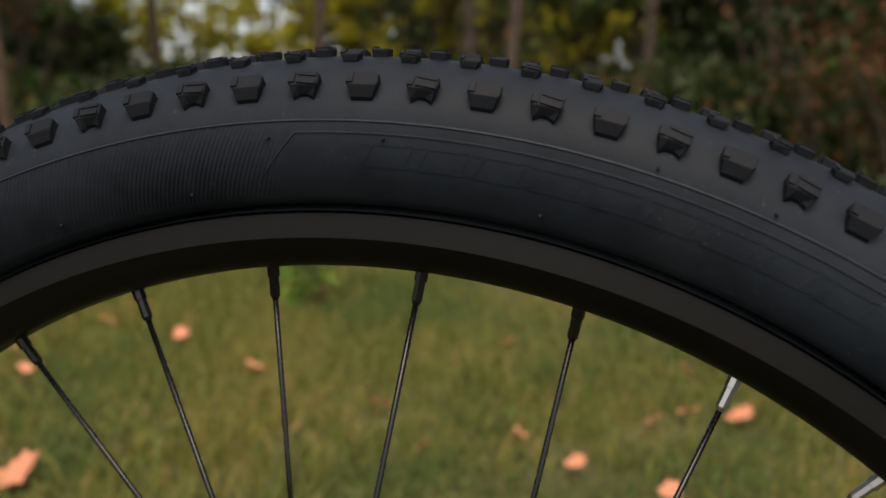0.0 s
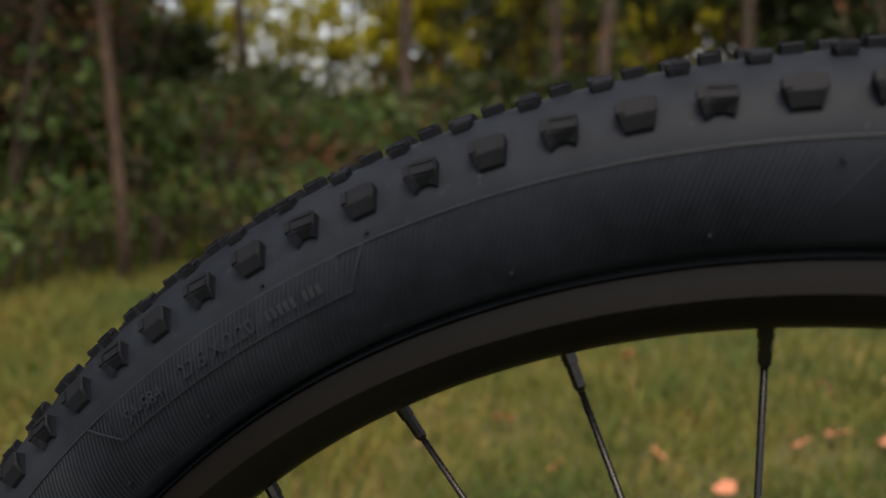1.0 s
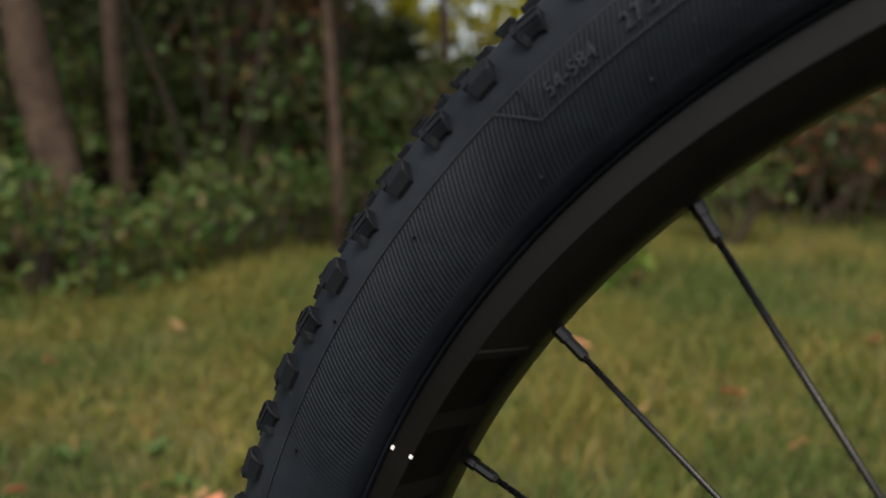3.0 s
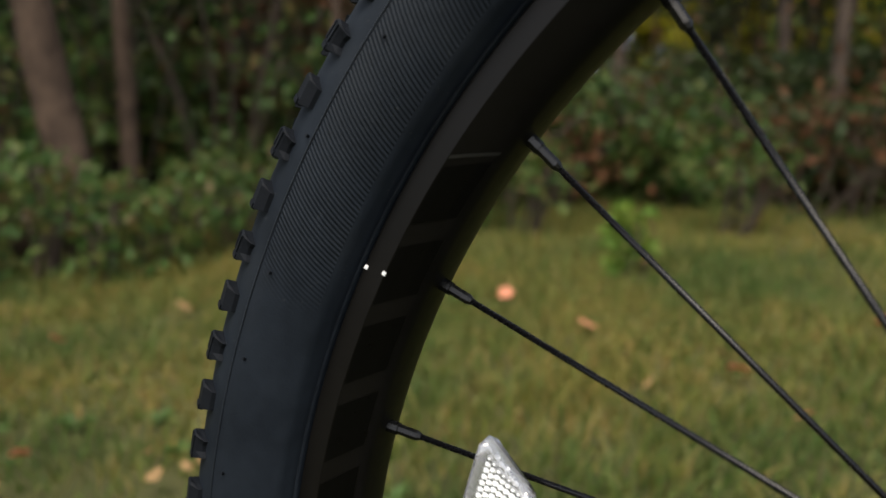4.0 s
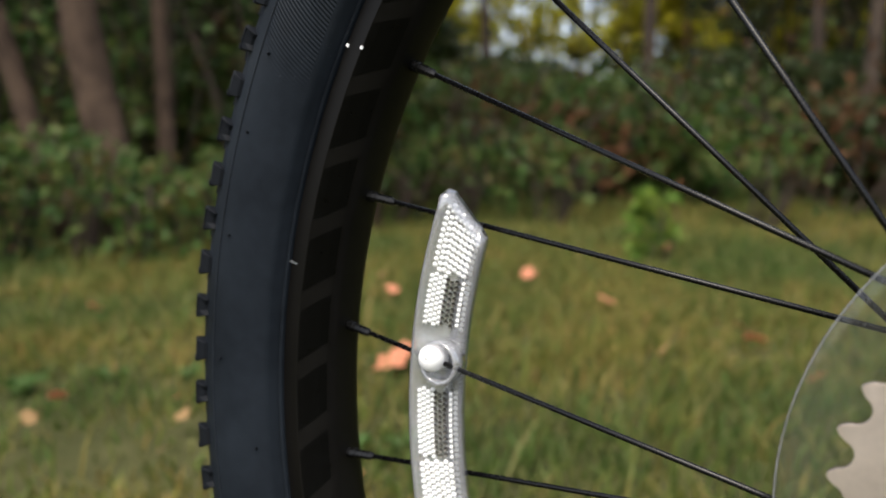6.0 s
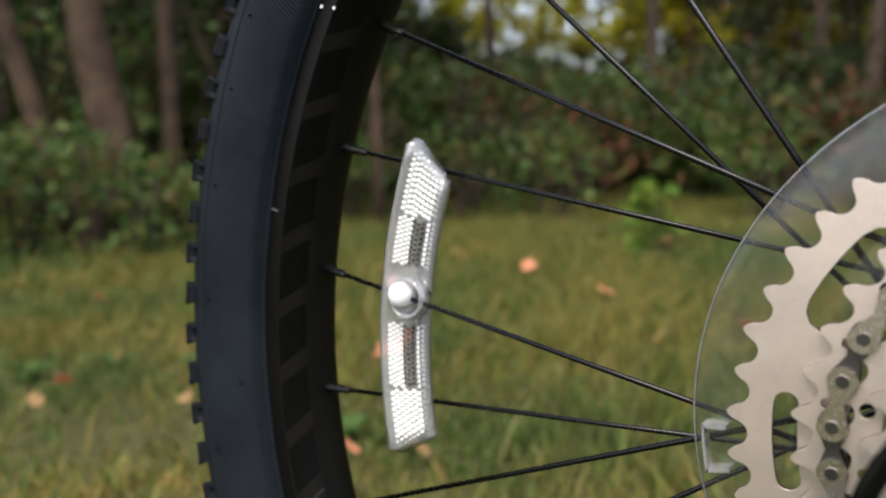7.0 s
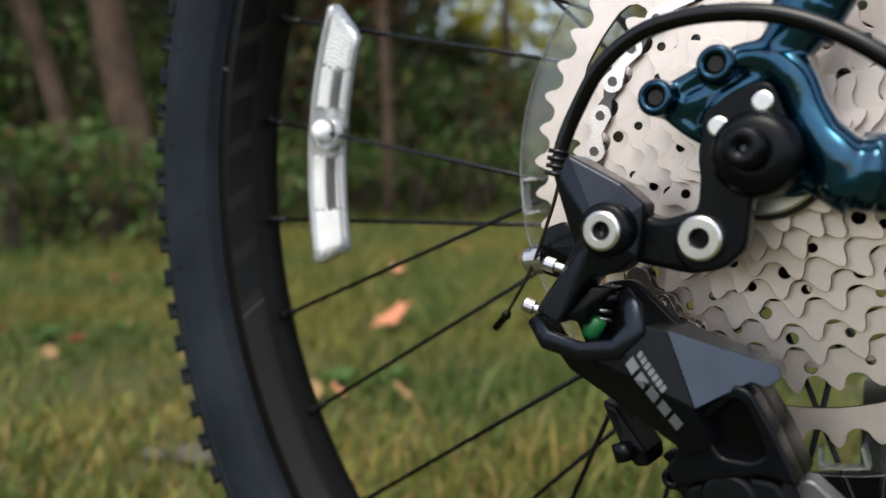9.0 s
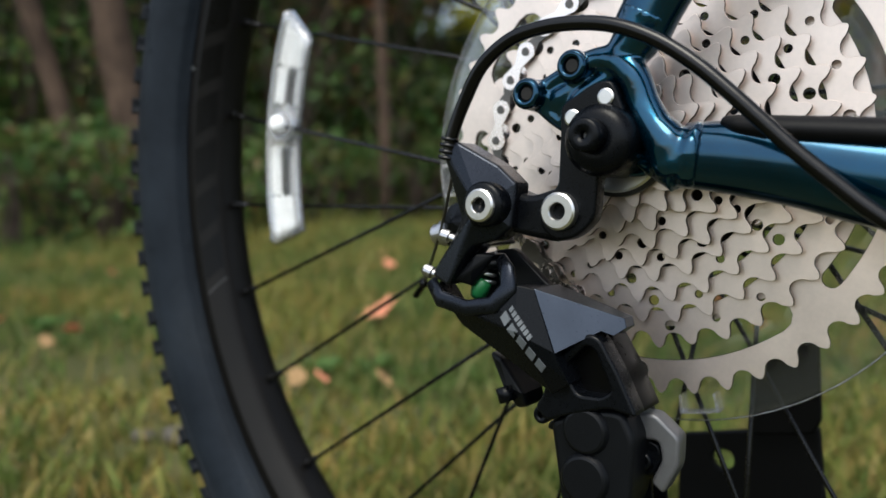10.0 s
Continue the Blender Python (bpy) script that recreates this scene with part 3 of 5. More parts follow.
def stones():
    rng = random.Random(12)
    for x, y, r in ((-0.690, 0.285, 0.026), (-0.735, 0.262, 0.016)):
        bm = bmesh.new()
        bmesh.ops.create_icosphere(bm, subdivisions=2, radius=r)
        for v in bm.verts:
            k = 1 + 0.14 * (rng.random() - 0.5)
            v.co = Vector((v.co.x * k * 1.25, v.co.y * k * 0.85, max(v.co.z, -0.4 * r) * 0.55 * k))
        ob = part("stone", bm, stone_grey, None, "", True)
        ob.location = (x, y, float(ground_z(np.array(x), np.array(y))) + 0.2 * r + 0.004)
        tagged(ob, "pale grey weathered stone lying in the grass", "stone", "stones in the lawn")


# ---- the rear wheel ----
SEC_R, SEC_C = 0.0290, 0.3203


def side_y(r):
    """How far the tyre's sidewall stands out at a radius."""
    return -math.sqrt(max(SEC_R ** 2 - (r - SEC_C) ** 2, 0))


def knob_mesh(name, w, l, h, slot, foot=0.0):
    """A rubber block, its foot at the origin, z outward, x along the tread, y across; foot is how far its outer wall runs down the sidewall."""
    bm = bmesh.new()
    # outline of the top; the outer wall's middle is cut back where the block is slotted
    top = [(-1, -0.7), (-0.8, -1), (0.72, -1), (1, -0.55), (1, 0.55), (0.8, 1), (0.3, 1), (-0.3, 1), (-0.84, 1), (-1, 0.6)]
    k = len(top)
    levels = []
    for z, grow, run in ((-0.0022, 0.93, 1.0), (h * 0.25, 0.96, 0.72), (h - 0.0005, 1.0, 0.1), (h, 0.93, 0.0)):
        ring = []
        for i, (u, v) in enumerate(top):
            y = w / 2 * v * grow
            x = l / 2 * u * grow
            if v > 0:
                drop = foot * run
                x *= 1 - 0.22 * run * (foot > 0)
                if slot and i in (6, 7):
                    drop *= 0.55
                y += drop * v
            zz = z
            if v > 0.5 and z < 0 and foot:
                zz = z - foot * 0.30
            ring.append(bm.verts.new((x, y, zz)))
        levels.append(ring)
    for a, b in zip(levels, levels[1:]):
        for j in range(k):
            bm.faces.new((a[j], a[(j + 1) % k], b[(j + 1) % k], b[j]))
    bm.faces.new(levels[-1])
    # a raised lug at one end, and a low bar that leaves a slanted sipe behind it
    def lug(x0, x1, y0, y1, skew, rise):
        r = [bm.verts.new((l * px, w * (py + skew * px), z)) for z in (h - 0.0003, h + rise) for px, py in ((x0, y0), (x1, y0), (x1, y1), (x0, y1))]
        bm.faces.new(r[4:])
        for j in range(4):
            bm.faces.new((r[j], r[(j + 1) % 4], r[4 + (j + 1) % 4], r[4 + j]))
    lug(0.27, 0.46, -0.38, 0.34, 0.0, 0.0005)
    if slot:
        lug(-0.44, 0.2, 0.06, 0.40, -0.25, 0.0005)
        lug(-0.44, 0.2, -0.42, -0.2, -0.25, 0.0004)
    bmesh.ops.recalc_face_normals(bm, faces=bm.faces)
    me = bpy.data.meshes.new(name)
    bm.to_mesh(me)
    bm.free()
    me.materials.append(rubber_knob)
    return me


def knob_pose(deg, phi, sink=0.0):
    """A block's pose on the tread: round the wheel by deg, across the section by phi (camera side positive)."""
    a = radians(deg)
    er = Vector((math.cos(a), 0, math.sin(a)))
    et = Vector((-math.sin(a), 0, math.cos(a)))
    out = er * math.cos(radians(phi)) + Vector((0, -1, 0)) * math.sin(radians(phi))
    p = er * SEC_C + out * (SEC_R - sink) + Vector((0, 0, HUB_Z))
    across = out.cross(et)
    m = Matrix((et, across, out)).transposed().to_4x4()
    return Matrix.Translation(p) @ m


def bent(me, r0, deg0, lift, height=None):
    """Wraps flat lettering (x along, y up, z depth, metres) round the sidewall from the angle deg0, clockwise."""
    for v in me.vertices:
        r = r0 + v.co.y
        a = deg0 - math.degrees(v.co.x / r0)
        y = side_y(r) - lift - v.co.z
        v.co = polar(r, a, y)
    return me


def lettering(text, size, depth):
    cu = bpy.data.curves.new("lettering", "FONT")
    cu.body, cu.size, cu.extrude = text, size, depth
    cu.resolution_u = 2
    ob = bpy.data.objects.new("lettering", cu)
    me = bpy.data.meshes.new_from_object(ob)
    bpy.data.objects.remove(ob)
    bpy.data.curves.remove(cu)
    return me


def arc_ridge(r0, r1, a0, a1, n, width, rise):
    """A fine moulded line on the sidewall from (r0, a0) to (r1, a1)."""
    pts = []
    for i in range(n + 1):
        t = i / n
        r = r0 + (r1 - r0) * t
        pts.append(polar(r, a0 + (a1 - a0) * t, side_y(r) - rise * 0.3))
    return rod(pts, width, 5)


def sector(r0, r1, a0, a1, yf, thick, skew=0.0, n=4):
    """A raised patch between two radii and two angles; yf(r) is the surface."""
    bm = bmesh.new()
    F, B = [], []
    m = 4
    steps = [r0 + (r1 - r0) * j / m for j in range(m + 1)]
    for i in range(n + 1):
        a = a0 + (a1 - a0) * i / n
        F.append([bm.verts.new(polar(r, a + skew * (r - r0) / (r1 - r0), yf(r) - thick)) for r in steps])
        B.append([bm.verts.new(polar(r, a + skew * (r - r0) / (r1 - r0), yf(r) + 0.0004)) for r in steps])
    for i in range(n):
        for j in range(m):
            bm.faces.new((F[i][j], F[i][j + 1], F[i + 1][j + 1], F[i + 1][j]))
        for j in (0, m):
            bm.faces.new((F[i][j], B[i][j], B[i + 1][j], F[i + 1][j]))
    for i in (0, n):
        for j in range(m):
            bm.faces.new((F[i][j], F[i][j + 1], B[i][j + 1], B[i][j]))
    return bm


def rear_wheel(w):
    prof = [(SEC_C + SEC_R * math.cos(radians(p)), -SEC_R * math.sin(radians(p))) for p in range(-132, 133, 6)]
    inner = [(0.2984, 0.0190), (0.2981, 0.0172), (0.2975, 0.0125), (0.2945, 0.0108), (0.2945, -0.0108), (0.2975, -0.0125), (0.2981, -0.0172), (0.2984, -0.0190)][::-1]
    tyre = part("tyre", lathe(prof + inner[::-1], 360), tyre_rubber, w, "black rubber mountain bike tyre", True)
    # a flat outer band, a crisp ridge and a deep inner wall
    lip = [(0.2785, 0.0055), (0.2790, 0.0078), (0.2810, 0.0108), (0.2835, 0.0135), (0.2865, 0.0163), (0.2893, 0.0184), (0.2935, 0.0179), (0.2973, 0.0171), (0.2979, 0.0162), (0.2979, 0.0118), (0.2940, 0.0112)]
    rim_prof = [(r, -y) for r, y in lip] + lip[::-1] + [(0.2780, 0)]
    rim = part("rim", lathe(rim_prof, 288), rim_black, w, "matt black alloy rim", True)
    e = rim.modifiers.new("crisp", "EDGE_SPLIT")
    e.split_angle = radians(24)

    def rim_y(r):
        return float(np.interp(r, (0.2790, 0.2810, 0.2835, 0.2865, 0.2893, 0.2935), (-0.0078, -0.0108, -0.0135, -0.0163, -0.0184, -0.0179))) - 0.00012
    # blank gloss shapes where the maker's lettering sits
    step = (195.2 - 143.2) / 9
    for i in range(9):
        a = 143.8 + step * i
        d = part("decal", sector(0.2803, 0.2888, a, a + step * 0.72, rim_y, 0.00012, 1.6), decal_black, rim, "gloss black blank lettering block")
    for a in (143.0, 195.6):
        part("decal_edge", sector(0.2800, 0.2890, a, a + 0.25, rim_y, 0.00016, 1.6), decal_bar, rim)
    for a, r in ((153.4, 0.2965), (153.0, 0.2895)):
        part("scuff", sector(r - 0.0007, r + 0.0005, a, a + 0.24, lambda q: -0.0177 if q > 0.294 else rim_y(q), 0.0002), white_cap, rim, "white chip in the paint")
    part("scuff", sector(0.2935, 0.2988, 170.6, 170.75, lambda q: -0.0180 + max(0, q - 0.2940) * 0.2, 0.0001), print_grey, rim, "pale scratch on the rim edge")
    part("sidewall_line", lathe([(0.3268 + 0.0004 * math.cos(q), side_y(0.3268) - 0.0001 + 0.0004 * math.sin(q)) for q in (0, 1.57, 3.14, 4.71)], 360), moulded, tyre, "", True)
    # raised size panel with its lettering
    part("size_panel", sector(0.3165, 0.3268, 116.4, 132.6, side_y, 0.0005, 0, 24), tyre_rubber, tyre, "smooth raised panel with moulded size")
    for a0, a1, r0, r1 in ((116.4, 132.6, 0.3163, 0.3163), (132.6, 134.2, 0.3163, 0.3268), (116.4, 115.0, 0.3163, 0.3268)):
        part("panel_edge", arc_ridge(r0, r1, a0, a1, 24, 0.00035, 0.0006), moulded, tyre)
    for text, deg, size in (("54-584", 131.6, 0.0058), ("27.5 X 2.20", 127.2, 0.0062)):
        part("size_lettering", bent(lettering(text, size, 0.00045), 0.3186, deg, 0.0007), moulded, tyre, "moulded tyre size lettering")
    for i in range(9):
        if i != 5:
            part("code_bar", sector(0.3190, 0.3222, 121.2 - 0.39 * i, 120.94 - 0.39 * i, side_y, 0.0009), moulded, tyre, "moulded bar in place of small print")
    # blank raised blocks where the tyre maker's lettering sits
    for i in range(9):
        a = 88.6 - 3.15 * i
        for r0, r1, b0, b1 in ((0.3128, 0.3136, a, a - 2.5), (0.3196, 0.3204, a, a - 2.5), (0.3136, 0.3196, a, a - 0.2), (0.3136, 0.3196, a - 2.3, a - 2.5)):
            part("lettering_outline", sector(r0, r1, b0, b1, side_y, 0.00016, -0.5), tyre_rubber, tyre)
    part("panel_edge", arc_ridge(0.3232, 0.3232, 92.4, 59.0, 40, 0.0003, 0.0005), moulded, tyre)
    part("panel_edge", arc_ridge(0.3232, 0.3110, 92.4, 94.4, 6, 0.0003, 0.0005), moulded, tyre)
    rng = random.Random(5)
    for i in range(26):
        a, r = 50 + i * 7 + 3 * rng.random(), rng.choice((0.3215, 0.306, 0.329))
        p = polar(r, a, side_y(r))
        part("vent_spew", rod([p, p + Vector((0, -0.0012, 0.0003))], 0.0006, 5), rubber_knob, tyre)
    # spokes: alternate flanges, three times crossed
    for k in range(-16, 16):
        a = 153 - 11.25 * k
        drive = k % 2 == 0
        s = {0: -67.5, 2: 67.5, 3: -67.5, 1: 67.5}[k % 4]
        p = polar(0.2785, a, 0.0)
        q = polar(0.0262, a + s, -0.0185 if drive else 0.032)
        d = (q - p).normalized()
        sp = part("spoke", rod([p + d * 0.012, p + (q - p) * 0.5, q], 0.00105, 8), spoke_black, w, "", True)
        silver = k in (8, 9)
        prof_pts = [p - d * 0.002, p + d * 0.004, p + d * 0.0042, p + d * 0.011, p + d * 0.0125]
        part("nipple", rod(prof_pts, 0.002, 8, [0.0023, 0.0023, 0.0019, 0.0019, 0.0012]), nipple_silver if silver else nipple_black, sp, "silver nipple" if silver else "", False)
    part("hub", lathe([(0.004, -0.030), (0.016, -0.030), (0.016, -0.022), (0.0265, -0.0215), (0.0265, -0.0175), (0.014, -0.013), (0.012, 0.024), (0.0265, 0.030), (0.0265, 0.034), (0.016, 0.036), (0.012, 0.055), (0.004, 0.055)], 48), dr_black, w, "black alloy hub shell", True)
    # tread blocks: the upper and rear stretch singly, the far stretch as one
    shapes = {"side": (knob_mesh("tread_knob", 0.0054, 0.0104, 0.0036, False, 0.0036), knob_mesh("tread_knob", 0.0054, 0.0100, 0.0036, True, 0.0036)),
              "row": (knob_mesh("tread_knob", 0.0046, 0.0068, 0.0024, False, 0.0006), knob_mesh("tread_knob", 0.0046, 0.0066, 0.0024, True, 0.0006)),
              "mid": (knob_mesh("tread_knob", 0.0070, 0.0062, 0.0026, False), knob_mesh("tread_knob", 0.0070, 0.0062, 0.0026, True))}
    rest = bmesh.new()
    for i in range(112):
        deg = 92.0 + i * 360 / 112
        for kind, phi, off in (("side", 53, 0), ("side", -53, 0.5), ("row", 22, 0.42), ("row", -22, 0), ("mid", 7, 0), ("mid", -7, 0.5)):
            d = (deg + off * 360 / 112) % 360
            me = shapes[kind][(i + 1) % 2]
            m = knob_pose(d, phi)
            if 52 < d < 222 and phi in (53, 22, 7, -22):
                ob = new("tread_knob", me)
                adopt(ob, tyre)
                ob.matrix_basis = m
            else:
                n0 = len(rest.verts)
                rest.from_mesh(me)
                rest.verts.ensure_lookup_table()
                for v in rest.verts[n0:]:
                    v.co = m @ v.co
    tagged(part("far_tread", rest, rubber_knob, tyre), "", "", "", "stuff")


def wheel_reflector():
    t = thing("wheel_reflector", tuple(polar(0.2318, 176.5, 0.0)), "clear plastic wheel reflector clipped on a spoke", "reflector")
    a0, a1, r0, r1 = 160.8, 193.1, 0.2226, 0.2438

    def surf(r):
        return -0.0035 + (r1 - r) / (r1 - r0) * 0.0045
    n = 30
    bm = bmesh.new()
    # shallow tray with a raised lip all round
    cols = [(r0, 0.0026), (r0, -0.0004), (r0 + 0.0012, -0.0012), (r0 + 0.0030, -0.0012), (r0 + 0.0034, 0.0006), (r1 - 0.0034, 0.0006), (r1 - 0.0030, -0.0012), (r1 - 0.0012, -0.0012), (r1, -0.0004), (r1, 0.0026)]
    L = []

    def slant(r, f):
        """Both ends are cut at a slant, the upper one steeply."""
        k = max(0.0, (r1 - 0.0070 - r) / (r1 - 0.0070 - r0))
        return a0 + 3.0 * k + (a1 - 1.3 * k - a0 - 3.0 * k) * f
    for i in range(n + 1):
        f = i / n
        if i == 1:
            f = 0.022
        if i == n - 1:
            f = 0.978
        row = []
        for r, dy in cols:
            lip = dy
            if i in (0, n):
                lip = 0.0026 if abs(dy) > 0 else dy
            elif i in (1, n - 1):
                lip = min(dy, -0.0010) if dy < 0.002 else dy
            rr = r0 + 0.0008 + (r - r0) * 0.92 if i in (0, n) else r
            row.append(bm.verts.new(polar(rr, slant(r, f), surf(r) + lip)))
        L.append(row)
    for p, q in zip(L, L[1:]):
        for j in range(len(cols) - 1):
            bm.faces.new((p[j], p[j + 1], q[j + 1], q[j]))
        bm.faces.new((p[0], p[-1], q[-1], q[0]))
    bm.faces.new(L[0])
    bm.faces.new(L[-1])
    part("housing", bm, lens_clear, t, "clear moulded housing with a raised lip", True)
    # rows of small prisms, too fine to tell apart
    pm = bmesh.new()
    dots = bmesh.new()
    for b0, b1, c0, c1, sz, step, to in ((162.0, 168.3, 0.2258, 0.2402, 0.00112, 1.0, pm), (186.6, 191.9, 0.2258, 0.2402, 0.00112, 1.0, pm), (168.6, 173.4, 0.2345, 0.2402, 0.0010, 1.0, pm), (179.6, 186.2, 0.2345, 0.2402, 0.0010, 1.0, pm), (168.6, 173.4, 0.2252, 0.2280, 0.0010, 1.0, pm), (179.6, 186.2, 0.2252, 0.2280, 0.0010, 1.0, pm),
                                         (168.8, 173.2, 0.2292, 0.2336, 0.00082, 1.3, dots), (179.8, 186.0, 0.2292, 0.2336, 0.00082, 1.3, dots)):
        r, odd = c0, 0
        while r <= c1:
            a = max(b0, slant(r, 0) + 1.1) + odd * math.degrees(sz / r)
            while a <= min(b1, slant(r, 1) - 0.9):
                c = [to.verts.new(polar(r + sz * u, a + math.degrees(sz * v / r), surf(r) + 0.0005 - (0.0007 if to is dots else 0))) for u, v in ((-1, -0.5), (0, -1), (1, -0.5), (1, 0.5), (0, 1), (-1, 0.5))]
                tip = to.verts.new(polar(r, a, surf(r) - 0.0011 + (0.0019 if to is dots else 0)))
                for j in range(6):
                    to.faces.new((c[j], c[(j + 1) % 6], tip))
                a += math.degrees(2.05 * step * sz / r)
            r += 1.75 * step * sz
            odd = 1 - odd
    tagged(part("pitted_strip", dots, chain_dark, t, "rows of small dark pits"), "rows of small dark pits", "", "", "stuff")
    tagged(part("prism_field", pm, prism_clear, t, "rows of tiny bright prisms"), "", "", "", "stuff")
    c = polar(0.2300, 176.6, 0)
    part("clip_ring", lathe([(0.0068, -0.006), (0.0078, -0.0066), (0.0086, -0.006), (0.0086, 0.001), (0.0068, 0.001)], 36, True, c.z, c.x), lens_clear, t, "clear round clip socket", True)
    cap = polar(0.2334, 176.3, 0)
    part("cap", lathe([(0.0001, -0.0090), (0.0015, -0.0089), (0.0030, -0.0085), (0.0042, -0.0077), (0.0050, -0.0064), (0.0053, -0.0046), (0.0053, -0.001), (0.0001, -0.001)], 32, True, cap.z, cap.x), white_cap, t, "white plastic cap holding the spoke", True)


# ---- cassette, chain and guard disc ----
def cog_outline(teeth, tip, root, phase):
    out = []
    st = 360 / teeth
    depth = tip - root
    # asymmetric tooth: (share of the pitch, height)
    prof = ((-0.50, 0.0), (-0.40, 0.035), (-0.30, 0.165), (-0.25, 0.285), (-0.218, 0.43), (-0.20, 0.60), (-0.13, 0.84), (-0.055, 1.0), (0.015, 1.0), (0.10, 0.84), (0.175, 0.60), (0.212, 0.43), (0.25, 0.285), (0.30, 0.165), (0.40, 0.035))
    lean = 0.09 if teeth < 40 else 0.03
    for k in range(teeth):
        for u, h in prof:
            a = radians(phase + (k + u + lean * h) * st)
            r = root + depth * h * (1.0 if k % 4 else 0.86)
            out.append((r * math.cos(a), r * math.sin(a)))
    return out


def slot_outline(r0, r1, a0, a1, n=10):
    rm = (r1 - r0) / 2
    e = math.degrees(rm / ((r0 + r1) / 2))
    pts = [(r1, a0 + e + (a1 - a0 - 2 * e) * i / n) for i in range(n + 1)]
    pts += [((r0 + r1) / 2 + rm * math.cos(q), a1 - e + e * math.sin(q)) for q in (0.5, 1.0, 1.57, 2.1, 2.6)]
    pts += [(r0, a1 - e - (a1 - a0 - 2 * e) * i / n) for i in range(n + 1)]
    pts += [((r0 + r1) / 2 - rm * math.cos(q), a0 + e - e * math.sin(q)) for q in (0.5, 1.0, 1.57, 2.1, 2.6)]
    return [(r * math.cos(radians(a)), r * math.sin(radians(a))) for r, a in pts]


def cassette(bike):
    t = part("cassette", lathe([(0.016, -0.032), (0.047, -0.037), (0.047, -0.040), (0.030, -0.052), (0.018, -0.064), (0.016, -0.064)], 40), dr_black, bike, "nickel plated cassette on a black carrier", True)
    sizes = (46, 37, 32, 28, 24, 21, 18, 15, 13, 11)
    for i, T in enumerate(sizes):
        pr = 12.7 * T / (2 * math.pi) * 0.985
        tip, root = pr + 1.6, pr - 4.2
        y = -0.034 - 0.0038 * i
        deeper = sizes[min(i + 1, 9)] * 12.7 / (2 * math.pi) * 0.985 - 4.2
        loops = [cog_outline(T, tip, root, (172.6, 167.6)[i] if i < 2 else 17.0 * i)]
        bore = deeper + (0, 1.8, 1.5, 1.2, 0.7, 0.3, -0.3, -0.6, -0.6, -0.6)[i]
        if i == 0:
            for a0, a1 in ((134, 160), (174.5, 195.5), (207, 250), (262, 313), (323, 345), (358, 40), (52, 76), (88, 122)):
                loops.append(slot_outline(67.5 if a1 - a0 > 22 else 74.0, 80.6, a0, a1 if a1 > a0 else a1 + 360))
            loops.append(circle(0, 0, 62, 48))
        else:
            loops.append(circle(0, 0, bore if i < 7 else 12.0, 40))
            nh = max(5, T * 2 // 3)
            if i < 7:
                for k in range(nh):
                    if (k * 7 + i) % 9 == 4:
                        continue
                    a = radians(k * 360 / nh + 9 * i)
                    rr = root - 2.6
                    loops.append(circle(rr * math.cos(a), rr * math.sin(a), 1.5 if k % 3 else 2.0, 10))
            if i in (1, 2):
                for k in range(6 if root - bore > 9.0 else 0):
                    a = k * 60 + 20 * i
                    loops.append(slot_outline(max(bore + 2.5, root - 13.5), root - 6.0, a, a + 24, 6))
        me = plate_mesh("cog", loops, y - 0.0009, y + 0.0009, 0.00012, cog_steel, 0)
        # edge faces carry the gap shade in their colour
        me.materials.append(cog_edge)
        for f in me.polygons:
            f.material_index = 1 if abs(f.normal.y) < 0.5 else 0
        part("cog", me, cog_steel, t)
    # rivets that join the cogs to their carriers
    for i, r, a0 in ((1, 55, 12), (2, 46.5, 40), (3, 40.5, 70), (4, 34, 25)):
        y = -0.034 - 0.0038 * i - 0.0009
        for k in range(5):
            p = polar(r / 1000, a0 + 72 * k, 0)
            part("rivet", lathe([(0.0001, y - 0.0002), (0.0011, y - 0.0002), (0.0013, y - 0.0007), (0.0021, y - 0.0007), (0.0026, y - 0.0001), (0.0026, y + 0.0012), (0.0001, y + 0.0012)], 18, True, p.z, p.x), chain_silver, t)
    part("lockring", lathe([(0.0095, -0.0735), (0.0165, -0.0735), (0.0172, -0.0728), (0.0172, -0.0700), (0.0095, -0.0700)], 60), chrome, t, "polished lock ring", False)
    part("lockring_seal", lathe([(0.0172, -0.0725), (0.0186, -0.0722), (0.0186, -0.0700), (0.0172, -0.0700)], 60), dark_hole, t)


